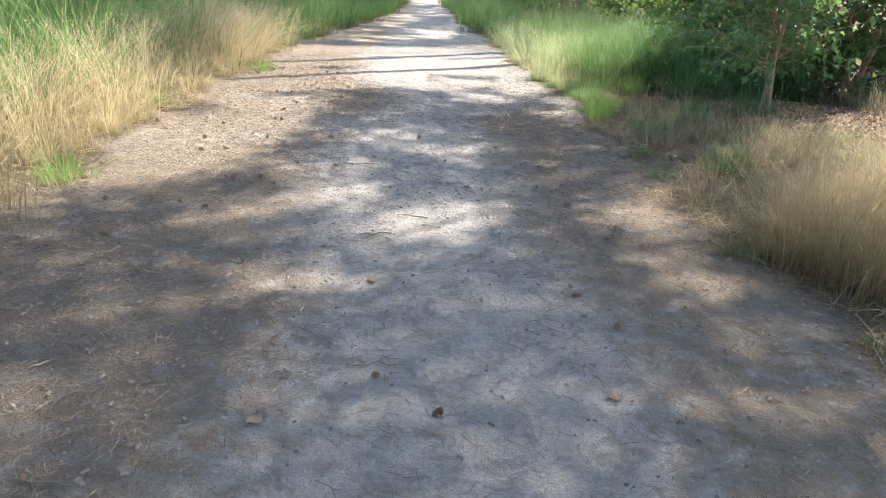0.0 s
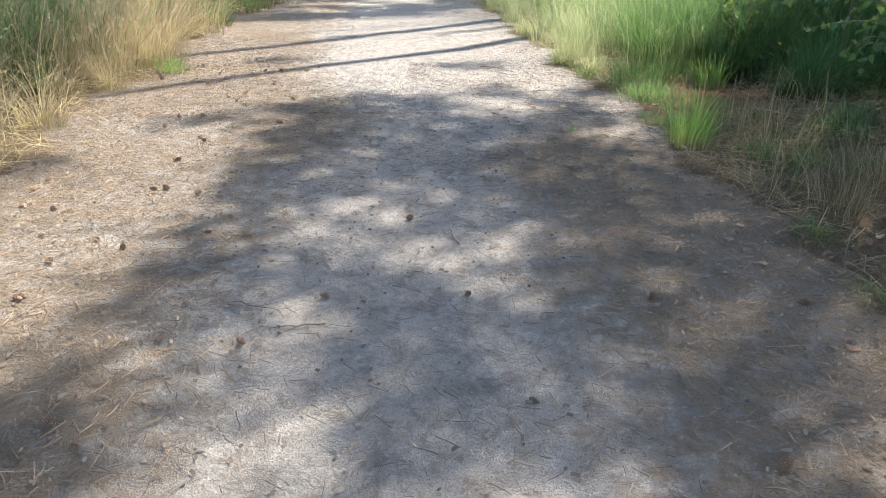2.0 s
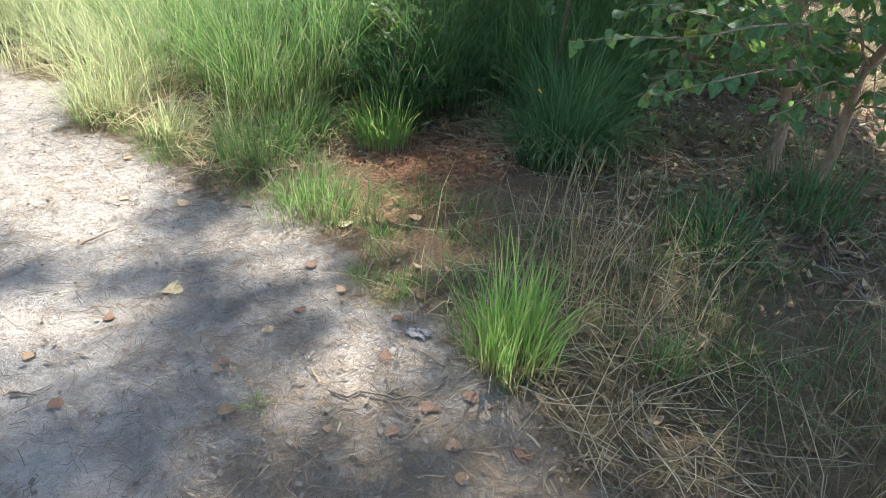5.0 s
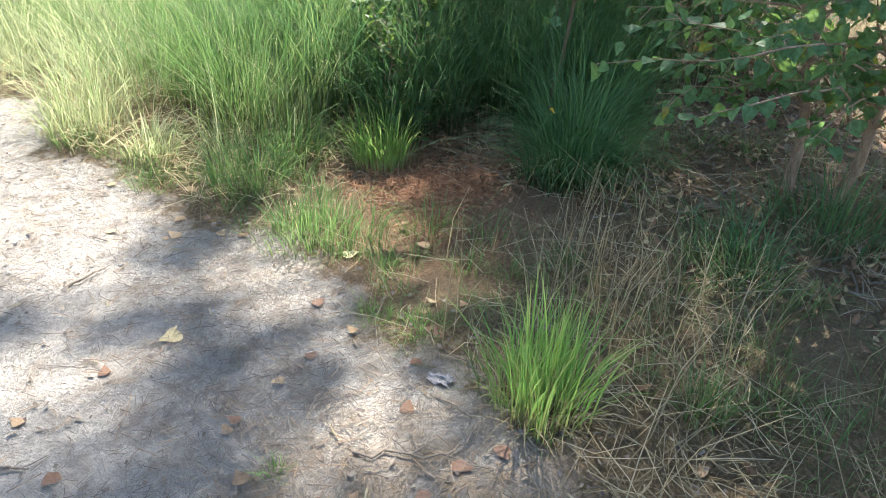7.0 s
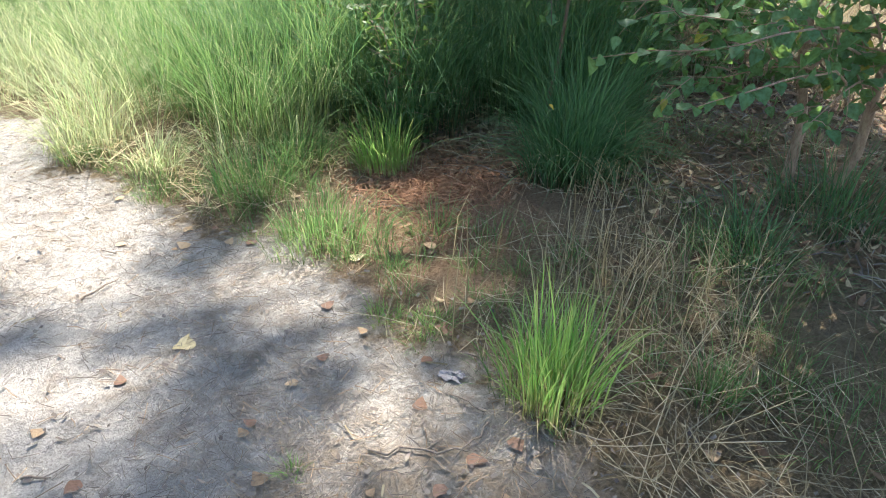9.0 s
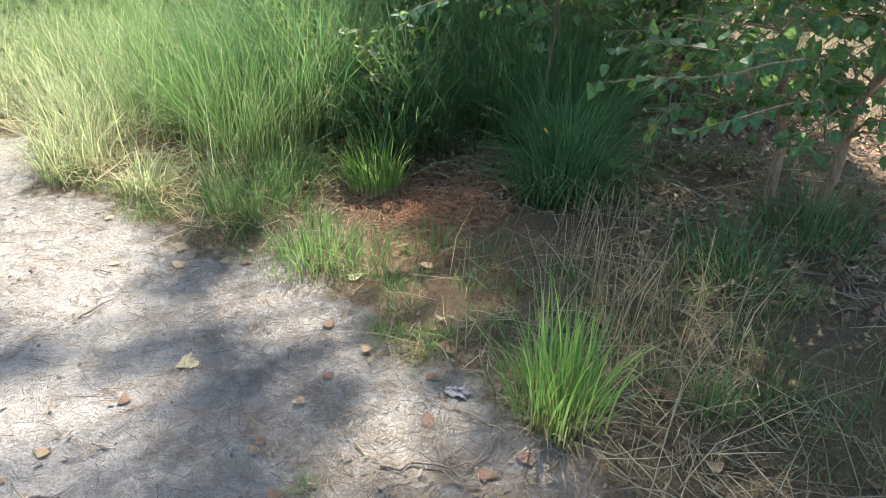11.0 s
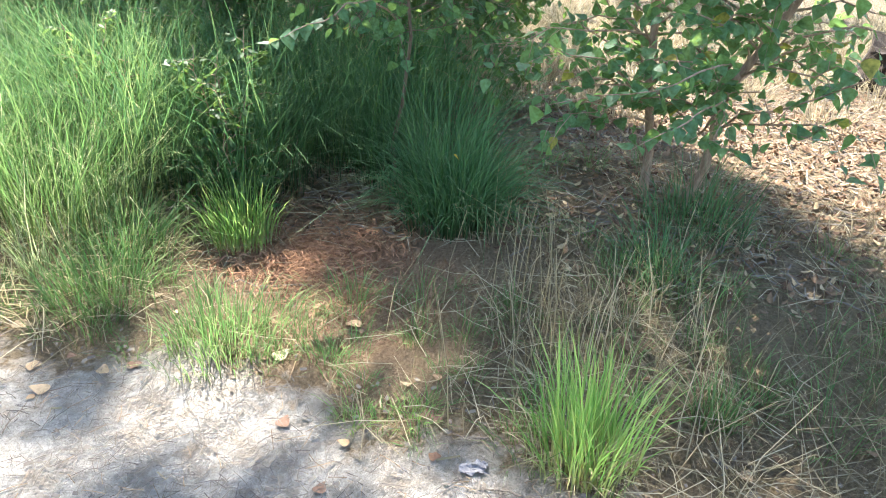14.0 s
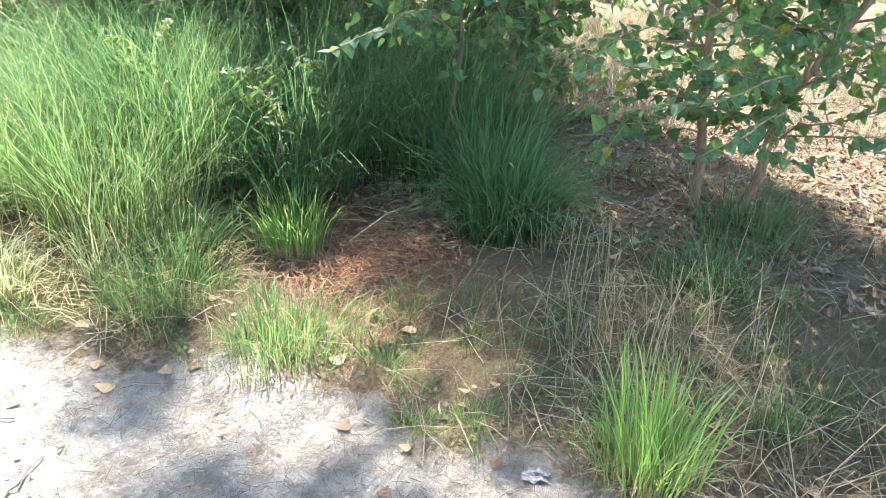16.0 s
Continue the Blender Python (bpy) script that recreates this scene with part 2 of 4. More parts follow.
def seed_heads(spots, height, lean, material, name, grains=9, heading=None, size=0.012):
    """Thin stalks with loose panicles of small grains."""
    spots = np.asarray(spots, float)
    n = len(spots)
    height = np.broadcast_to(height, n) * RNG.uniform(0.8, 1.15, n)
    turn = RNG.uniform(0, 2 * np.pi, n) if heading is None else heading + RNG.normal(0, 0.6, n)
    lean = lean * RNG.uniform(0.4, 1.5, n)
    way = np.stack([np.cos(turn), np.sin(turn), 0 * turn], 1)
    side = np.stack([-np.sin(turn), np.cos(turn), 0 * turn], 1)
    base = np.stack([spots[:, 0], spots[:, 1], ground_height(spots[:, 0], spots[:, 1]) - 0.015], 1)

    def along(s):
        p = base + way * (lean * s * s * height)[:, None]
        p[:, 2] += height * (s - 0.2 * lean * s ** 3)
        return p

    rows, tones = [], []
    for s in (0.0, 0.5, 1.0):
        w = 0.0016 * (1.3 - 0.7 * s)
        rows += [along(s) - side * w, along(s) + side * w]
        tones += [0.3 + 0.5 * s] * 2
    tri = [(0, 1, 3), (0, 3, 2), (2, 3, 5), (2, 5, 4)]
    for g in range(grains):
        s = 0.72 + 0.28 * g / grains
        c = along(s) + RNG.normal(0, 0.022 * (1.25 - s) * 3, (n, 3)) * np.array((1, 1, 0.5))
        u = RNG.normal(0, 1, (n, 3))
        u = u / np.linalg.norm(u, axis=1)[:, None] * size * RNG.uniform(0.6, 1.3, (n, 1))
        v = np.cross(u, RNG.normal(0, 1, (n, 3)))
        v = v / (np.linalg.norm(v, axis=1)[:, None] + 1e-9) * size * 0.4
        a = len(rows)
        rows += [c - u, c + v, c + u]
        tones += [0.8, 0.9, 1.0]
        tri.append((a, a + 1, a + 2))
    verts = np.stack(rows, 1).reshape(-1, 3)
    tri = (np.array(tri)[None] + (np.arange(n) * len(rows))[:, None, None]).reshape(-1, 3)
    return mesh_from(name, verts, tri, material, tone=np.tile(tones, n))


def scatter(count, x0, x1, y0, y1, keep):
    """Random spots in a field, kept with the chance that keep(x, y) gives."""
    x, y = RNG.uniform(x0, x1, count), RNG.uniform(y0, y1, count)
    k = RNG.uniform(0, 1, count) < keep(x, y)
    return np.stack([x[k], y[k]], 1)


def clumped(x, y, scale=1.6, seed=0.0, lo=-0.1, hi=0.35):
    """Uneven growth: 0 to 1 in soft patches."""
    v = np.sin(x * scale * 2.1 + seed) * np.sin(y * scale * 1.7 - seed * 1.3) + 0.6 * np.sin(x * scale * 4.3 - y * scale * 3.1 + seed) \
        + 0.5 * np.sin(y * scale * 5.3 + x * scale * 2.2 + 2 * seed)
    return np.clip((v * 0.5 - lo) / (hi - lo), 0, 1)


def tube_arrays(points, radii, sides=6):
    """A tapered tube along points: vertices and triangles."""
    points = [Vector(p) for p in points]
    verts, tris = [], []
    for i, p in enumerate(points):
        d = (points[min(i + 1, len(points) - 1)] - points[max(i - 1, 0)]).normalized()
        u = d.orthogonal().normalized()
        v = d.cross(u)
        for k in range(sides):
            a = 2 * math.pi * k / sides
            verts.append(p + (u * math.cos(a) + v * math.sin(a)) * radii[i])
    for i in range(len(points) - 1):
        for k in range(sides):
            a, b = i * sides + k, i * sides + (k + 1) % sides
            tris += [(a, b, b + sides), (a, b + sides, a + sides)]
    verts.append(points[-1])
    top = len(verts) - 1
    a = (len(points) - 1) * sides
    tris += [(a + k, a + (k + 1) % sides, top) for k in range(sides)]
    return verts, tris


class Wood:
    """Collects tubes into one mesh."""

    def __init__(self):
        self.verts, self.tris = [], []

    def add(self, points, radii, sides=6):
        v, t = tube_arrays(points, radii, sides)
        o = len(self.verts)
        self.verts += v
        self.tris += [(a + o, b + o, c + o) for a, b, c in t]

    def mesh(self, name, material):
        me = mesh_from(name, self.verts, self.tris, material)
        me.polygons.foreach_set("use_smooth", np.ones(len(me.polygons), bool))
        return me


def leaf_shape(kind):
    """One leaf in its own plane, stem at the origin, length 1 along y, folded at the midrib."""
    if kind == "birch":
        side = [(0.20, 0.05), (0.38, 0.17), (0.41, 0.31), (0.33, 0.50), (0.21, 0.70), (0.08, 0.88)]
    elif kind == "lobed":
        side = [(0.10, 0.10), (0.30, 0.22), (0.21, 0.38), (0.36, 0.55), (0.22, 0.70), (0.24, 0.85)]
    elif kind == "plain":
        return np.array([(0, 0, 0), (0.26, 0.45, 0.06), (0, 1, -0.08), (-0.26, 0.45, 0.06)]), np.array([(0, 1, 2), (0, 2, 3)])
    else:
        side = [(0.16, 0.15), (0.25, 0.42), (0.19, 0.70)]
    v = [(0, 0, 0), (0, 0.35, -0.02), (0, 1.0, -0.10)]
    t = []
    for sign in (1, -1):
        o = len(v)
        v += [(sign * a, b, 0.22 * a - 0.10 * b * b) for a, b in side]
        ring = [0, *range(o, len(v)), 2]
        for p, q in zip(ring, ring[1:]):
            t.append((1, p, q) if sign > 0 else (1, q, p))
    return np.array(v, float), np.array(t)


def leaves(spots, ways, size, kind, material, name, hang=0.5):
    """Leaves at spots, pointing along ways, drooping by hang, as one mesh."""
    spots, ways = np.asarray(spots, float), np.asarray(ways, float)
    n = len(spots)
    shape, tri = leaf_shape(kind)
    y = ways / (np.linalg.norm(ways, axis=1)[:, None] + 1e-9)
    y = y + RNG.normal(0, 0.35, (n, 3)) - np.array((0, 0, hang)) * RNG.uniform(0.3, 1.4, (n, 1))
    y /= np.linalg.norm(y, axis=1)[:, None]
    up = np.array((0, 0, 1.0)) + RNG.normal(0, 0.45, (n, 3))
    x = np.cross(y, up)
    x /= np.linalg.norm(x, axis=1)[:, None] + 1e-9
    z = np.cross(x, y)
    s = size * RNG.uniform(0.6, 1.25, n)[:, None, None]
    v = spots[:, None] + s * (shape[None, :, :1] * x[:, None] + shape[None, :, 1:2] * y[:, None] + shape[None, :, 2:] * z[:, None])
    t = (tri[None] + (np.arange(n) * len(shape))[:, None, None]).reshape(-1, 3)
    return mesh_from(name, v.reshape(-1, 3), t, material)


def bent(a, b, sag, steps=5, wobble=0.03):
    """Points from a to b along a bow, with small kinks."""
    a, b = Vector(a), Vector(b)
    size = (b - a).length
    out = []
    for i in range(steps + 1):
        s = i / steps
        p = a.lerp(b, s) + Vector((0, 0, sag * size * 4 * s * (1 - s)))
        if 0 < i < steps:
            p += Vector(RNG.normal(0, wobble * size, 3))
        out.append(p)
    return out


def sapling(name, base, height, stems, reach, leaf, kind, leaf_mat, bark, label, category, twigs=26, leaves_per=16, low=0.15, lines=(), split=False, thick=1.0):
    """A many-stemmed young tree or shrub: stems, branches, twigs, single leaves. lines: where each stem's tip stands, if known."""
    thing = tagged(new(name), label, category)
    thing.location = base
    spots, ways = [], []
    for k in range(len(lines) or stems):
        a = 2 * math.pi * (k + RNG.uniform(0, 0.6)) / stems
        tip = Vector((math.cos(a), math.sin(a), 0)) * reach * RNG.uniform(0.25, 0.7) + Vector((0, 0, height * RNG.uniform(0.8, 1.05)))
        foot = Vector((math.cos(a), math.sin(a), 0)) * (0.04 if stems > 1 else 0)
        if lines:
            foot, tip = Vector((*lines[k][:2], 0)), Vector(lines[k][2:])
        line = bent(foot - Vector((0, 0, 0.06)), tip, 0.0, 8, 0.012)
        r = (0.011 * height ** 0.8 + 0.004) * thick
        stem = Wood()
        stem.add(line, [r * (1 - 0.8 * i / 8) for i in range(9)], 7 if split else 5)
        trunk = part("stem", stem.mesh("stem", bark), thing)
        limb = Wood()
        for j in range(twigs):
            s = low + (0.97 - low) * (j + RNG.uniform(0, 1)) / twigs
            i = min(int(s * 8), 7)
            p = line[i].lerp(line[i + 1], s * 8 - i)
            b = RNG.uniform(0, 2 * math.pi) if lines or RNG.uniform() < 0.35 else a + RNG.normal(0, 1.0)
            size = reach * RNG.uniform(0.35, 0.95) * (1.1 - 0.75 * s)
            q = p + Vector((math.cos(b), math.sin(b), RNG.uniform(-0.1, 0.55))) * size
            twig = bent(p, q, 0.07, 5, 0.03)
            limb.add(twig, [0.0065 * thick * (1 - 0.16 * m) for m in range(6)], 5 if split else 3)
            for m in range(leaves_per):
                f = 0.18 + 0.82 * (m + RNG.uniform(0, 1)) / leaves_per
                h = min(int(f * 5), 4)
                w = twig[h].lerp(twig[h + 1], f * 5 - h)
                d = (twig[h + 1] - twig[h]).normalized()
                off = Vector(RNG.normal(0, 1, 3))
                off = (off - off.dot(d) * d).normalized()
                if split and m % 3 == 0 and size > 0.25:
                    e = w + (off * 0.7 + d * 0.6) * RNG.uniform(0.08, 0.22) - Vector((0, 0, 0.02))
                    limb.add([w, w.lerp(e, 0.5) + Vector((0, 0, 0.01)), e], [0.0022, 0.0018, 0.001], 4)
                    for g in range(3):
                        spots.append(w.lerp(e, 0.4 + 0.3 * g))
                        ways.append((e - w).normalized() * 0.5 + Vector(RNG.normal(0, 0.6, 3)))
                else:
                    spots.append(w)
                    ways.append(off * 0.8 + d * 0.5)
            if split:
                part("branch", limb.mesh("branch", bark), trunk)
                limb = Wood()
        if not split:
            tagged(part("branchwork", limb.mesh("branchwork", bark), trunk), kind="stuff")
    part("foliage", leaves(spots, ways, leaf, kind, leaf_mat, "foliage"), thing)
    return thing


def strips(spots, length, width, lift, material, name, heading=None):
    """Thin stems and needles lying about: strips with one soft bend."""
    spots = np.asarray(spots, float)
    n = len(spots)
    length = length * RNG.uniform(0.25, 1.3, n)
    turn = RNG.uniform(0, 2 * np.pi, n) if heading is None else heading + RNG.normal(0, 0.7, n)
    curl = RNG.normal(0, 0.16, n)
    z = ground_height(spots[:, 0], spots[:, 1])
    rows, tones = [], []
    for k, s in enumerate((-0.5, 0.0, 0.5)):
        t = turn + curl * s
        way = np.stack([np.cos(t), np.sin(t)], 1)
        side = np.stack([-way[:, 1], way[:, 0]], 1)
        mid = spots + way * (length * s)[:, None]
        up = z + 0.006 + lift * RNG.uniform(0, 1, n)
        for sign in (-1, 1):
            q = mid + sign * side * width * 0.5 * RNG.uniform(0.7, 1.3)
            rows.append(np.stack([q[:, 0], q[:, 1], up + sign * width * 0.3], 1))
            tones.append(0.5 + 0.5 * s)
    verts = np.stack(rows, 1).reshape(-1, 3)
    tri = np.array([(0, 1, 3), (0, 3, 2), (2, 3, 5), (2, 5, 4)])
    tri = (tri[None] + (np.arange(n) * 6)[:, None, None]).reshape(-1, 3)
    return mesh_from(name, verts, tri, material, tone=np.tile(tones, n))


def tussocks(centres, count, height, width, lean, radius, material, name, drift=(0.0, 0.0), uneven=0.35, droop=0.25, levels=3):
    """Grass that grows in bunches, as one mesh."""
    centres = np.asarray(centres, float)
    f = np.repeat(np.clip(RNG.normal(1, uneven, len(centres)), 0.35, 1.7), count)
    c = np.repeat(centres, count, axis=0)
    n = len(c)
    a, u = RNG.uniform(0, 2 * np.pi, n), np.sqrt(RNG.uniform(0, 1, n))
    spots = c + (u * radius * f)[:, None] * np.stack([np.cos(a), np.sin(a)], 1)
    heading = np.arctan2(np.sin(a) + drift[1], np.cos(a) + drift[0])
    return blades(spots, height * f, width, lean * (0.35 + u), material, name, 0.5, heading, droop, levels)


# ---- ground ----
def wobble(x, y):
    """The lane's edge is ragged."""
    return 0.10 * np.sin(2.3 * y + 1.1 * x) + 0.07 * np.sin(5.1 * y - 2.0 * x + 1.0) + 0.04 * np.sin(11.0 * y + 3.0 * x)


def off_left(x, y):
    return left_edge(y) - x + wobble(x, y)


def off_right(x, y):
    return x - right_edge(y) + wobble(x, y + 3.0)


def blob(x, y, cx, cy, rx, ry):
    return np.exp(-(((x - cx) / rx) ** 2 + ((y - cy) / ry) ** 2))


def needle_cover(x, y):
    """Where brown needles and crumbs cover the sand of the lane."""
    middle = (left_edge(y) + right_edge(y)) / 2 + 0.3
    n = 0.85 * np.clip((np.abs(x - middle) - 0.4) / 0.7, 0, 1) * np.where(x > middle, np.interp(y, (7.4, 8.6), (1.0, 0.3)), 1.0) + 1.15 * blob(x, y, 0.8, 7.6, 0.5, 0.7) + 0.45 * blob(x, y, 1.3, 5.5, 0.5, 1.5)
    n = n + 0.5 * blob(x, y, -1.3, 3.2, 0.8, 1.2) + 0.75 * blob(x, y, -1.0, 8.6, 0.5, 1.1)
    return n - 0.5 * blob(x, y, -0.4, 11.5, 1.2, 2.5)


def ground_sheet():
    xs = np.concatenate([-np.geomspace(400, 6.2, 26), np.arange(-6, 8.01, 0.07), np.geomspace(8.3, 400, 26)])
    ys = np.concatenate([-np.geomspace(400, 2.3, 24), np.arange(-2, 16, 0.07), np.arange(16, 40, 0.25), np.geomspace(41, 600, 20)])
    x, y = np.meshgrid(xs, ys)
    z = ground_height(x, y)
    near = (np.abs(x) < 9) & (y > -3) & (y < 40)
    small, broad = np.zeros_like(x), np.zeros_like(x)
    small[near] = lumps(x[near], y[near], 3.1, 5.0) * 0.012 + lumps(x[near], y[near], 7.0, 2.0) * 0.008
    broad[near] = lumps(x[near], y[near], 0.9, 9.0)
    inside = np.clip(np.minimum(-off_left(x, y), -off_right(x, y)) / 0.45 + 0.5, 0, 1)
    z = z + small * (1.5 - 0.8 * inside) - 0.004
    needle = needle_cover(x, y) + 0.35 * broad
    inside = np.maximum(inside, 0.5 * blob(x, y, 7.0, 6.2, 1.8, 1.3))
    dry = blob(x, y, 2.5, 9.5, 0.34, 0.38) + 0.6 * blob(x, y, 2.2, 9.1, 0.5, 0.4)
    n, m = x.shape
    i = np.arange((n - 1) * m).reshape(n - 1, m)[:, :-1].ravel()
    tris = np.concatenate([np.stack([i, i + 1, i + m + 1], 1), np.stack([i, i + m + 1, i + m], 1)])
    me = mesh_from("ground", np.stack([x.ravel(), y.ravel(), z.ravel()], 1), tris, GROUND, path=inside.ravel(), needle=np.clip(needle, 0, 1).ravel(), dry=np.clip(dry, 0, 1).ravel())
    me.polygons.foreach_set("use_smooth", np.ones(len(me.polygons), bool))
    return tagged(new("ground", me), "pale sandy forest lane between litter-covered verges", "ground", "", "structure")


ground_sheet()


def stuff(mesh, label, category="grass"):
    return tagged(new(mesh.name, mesh), label, category, "", "stuff")


def here(x, y, dz=0.0):
    return (x, y, float(ground_height(x, y)) + dz)


# ---- trees that shade the lane ----
# gaps between the crowns: where the sun reaches the ground, and how far
GAPS_LANE = [(-0.16, 4.3, 0.52, 0.20), (-1.35, 4.23, 0.22, 0.14), (-0.75, 5.6, 0.2, 0.14), (-0.72, 3.35, 0.2, 0.2), (1.33, 4.6, 0.42, 0.34),
             (1.4, 3.6, 0.22, 0.25), (1.4, 2.45, 0.14, 0.06), (0.04, 6.28, 0.2, 0.16), (-1.28, 5.24, 0.18, 0.1), (-0.66, 4.88, 0.2, 0.15),
             (-1.0, 6.3, 0.15, 0.1), (-0.5, 6.85, 0.2, 0.12), (-0.95, 4.58, 0.25, 0.12), (1.6, 5.35, 0.35, 0.15)]
GAPS_VERGE = [(1.25, 8.5, 0.28, 0.16), (0.5, 9.2, 0.35, 0.22), (2.15, 9.65, 0.32, 0.2), (2.38, 9.45, 0.2, 0.12), (1.5, 7.95, 0.2, 0.14), (1.56, 9.28, 0.16, 0.1), (1.55, 8.95, 0.15, 0.08), (1.45, 10.55, 0.3, 0.3), (2.45, 4.0, 0.55, 0.45),
              (3.6, 6.3, 0.7, 0.5), (1.95, 9.3, 0.15, 0.12), (3.75, 7.3, 0.42, 0.32), (2.75, 5.1, 0.45, 0.35), (2.7, 6.6, 0.4, 0.3), (4.9, 8.5, 0.45, 0.35), (3.1, 6.4, 0.4, 0.35), (4.2, 9.2, 0.5, 0.4), (2.0, 8.9, 0.25, 0.2), (2.0, 10.0, 0.4, 0.25), (1.25, 9.3, 0.2, 0.15)]


def canopy_shade(x, y):
    """True where crowns stand between the ground at x, y and the sun."""
    side = np.interp(y, (-4.0, 3.4, 4.3, 4.9, 5.9, 7.1, 8.8), (-6.0, -3.3, -2.3, -1.65, -1.5, -1.3, -1.4))
    top = np.interp(x, (-1.4, -0.6, 0.1, 0.6, 0.75, 1.15, 1.5, 2.2, 3.0, 5.0), (9.3, 9.45, 9.0, 8.8, 9.2, 9.8, 10.3, 10.4, 10.4, 9.5))
    if 15.4 + 0.5 * x < y:
        return noise.noise((x * 0.8, y * 1.5, 1.0)) > -0.08
    if x < -3.4 and y > 8.0:
        return noise.noise((x * 0.9, y * 0.9, 2.0)) > -0.25
    if x > 2.7 and 9.5 < y < 15:
        return x > 2.7 + (y - 9.5) * 0.25 or noise.noise((x * 1.1, y * 1.1, 4.0)) > 0.32
    if not (x > side and y < top):
        return noise.noise((x * 0.9, y * 1.6, 8.0)) > 0.55
    if x > 3.5 and 4.0 < y < 8.2:
        return False
    if x > 1.8 and 4.8 < y < 7.7 and noise.noise((x * 1.8, y * 1.8, 6.0)) < 0.06:
        return False
    for gx, gy, rx, ry in GAPS_LANE + GAPS_VERGE:
        u, v = (x - gx) * 0.743 + (y - gy) * 0.669, -(x - gx) * 0.669 + (y - gy) * 0.743
        if (u / (rx + 0.10)) ** 2 + (v / (ry + 0.10)) ** 2 < 1:
            return False
    return True


def tall_tree(base, height, crown, leafy, label, thick=0.16):
    """A tall forest tree: trunk, limbs that reach the leaf clumps, crown."""
    tree = tagged(new("tree"), label, "tree", "trees along the lane")
    tree.location = base
    wood = Wood()
    line = bent((0, 0, -0.2), (RNG.uniform(-0.3, 0.3), RNG.uniform(-0.3, 0.3), height), 0.0, 8, 0.006)
    wood.add(line, [thick * (1 - 0.8 * i / 8) + 0.02 for i in range(9)], 9)
    trunk = part("trunk", wood.mesh("trunk", BARK), tree)
    limbs, spots, ways = Wood(), [], []
    for n, c in enumerate(crown):
        c = Vector(c) - Vector(base)
        i = max(4 if height > 15 else 2, min(7, int((c.z - 0.35 * math.hypot(c.x, c.y)) / height * 8)))
        if n % 9 == 0:
            limbs.add(bent(line[i], c, 0.05, 4, 0.03), [0.024, 0.018, 0.013, 0.009, 0.005], 5)
        for q in RNG.normal(0, 1, (leafy, 3)) * (0.11, 0.11, 0.11):
            spots.append(c + Vector(q))
            ways.append(q + RNG.normal(0, 0.2, 3))
    if spots:
        part("limbwork", limbs.mesh("limbwork", BARK), trunk)
        part("crown", leaves(spots, ways, 0.16, "plain", TREE_LEAF, "crown", 0.2), tree)
    return tree


def shade_trees():
    feet = [(9.0, 1.5), (11.8, 4.6), (10.2, 13.2), (12.8, 16.0), (9.5, -3.5), (9.5, 21.5), (10.5, 26.5), (11.0, 33.0), (14.5, 9.0), (12.0, 38.0)]
    crowns = [[] for _ in feet]
    for gx in np.arange(-6.5, 5.4, 0.25):
        for gy in np.arange(-4.0, 34, 0.25):
            x, y = gx + RNG.uniform(-0.09, 0.09), gy + RNG.uniform(-0.09, 0.09)
            if not canopy_shade(x, y):
                continue
            h = RNG.uniform(12.5, 17.0)
            p = Vector((x, y, 0)) + SUN_WAY * (h / SUN_WAY.z)
            near = min(range(len(feet)), key=lambda k: (p.x - feet[k][0]) ** 2 + (p.y - feet[k][1]) ** 2)
            crowns[near].append(p)
    for foot, crown in zip(feet, crowns):
        tall_tree(here(*foot), 18.5, crown, 38, "tall forest tree with a bare trunk and a high, uneven crown", 0.15)
    for foot in ((4.9, 16.65), (4.6, 18.0)):
        tall_tree(here(*foot), 19, [], 0, "straight bare trunk of a tall pine beside the lane", 0.14)
    # the wood on the far side of the lane
    ball = [Vector((2.4 * math.cos(a) * r, 2.4 * math.sin(a) * r, 5 + 5 * h)) for a, r, h in RNG.uniform(0, 1, (170, 3)) * (2 * math.pi, 1, 1)]
    far = tall_tree((0, 0, 0), 11.0, ball, 24, "leafy deciduous tree of the wood beside the lane")
    spots = [(-8.5, 2), (-9.5, 7), (-8.2, 11.5), (-9.0, 16), (-8.4, 21), (-8.8, 27), (-8.0, 34), (-7, 42), (6, 40), (5, 47), (-1.5, 66), (-6, 64), (3, 65), (-4, -9), (1.5, -12), (-9, -4), (14, 4), (15, 11), (13, 18)]
    for n, (x, y) in enumerate(spots):
        m = pose(*here(x, y), 0, 0, RNG.uniform(0, 360))
        if n == 0:
            far.matrix_basis = m
        else:
            copy_thing(far, m)


shade_trees()


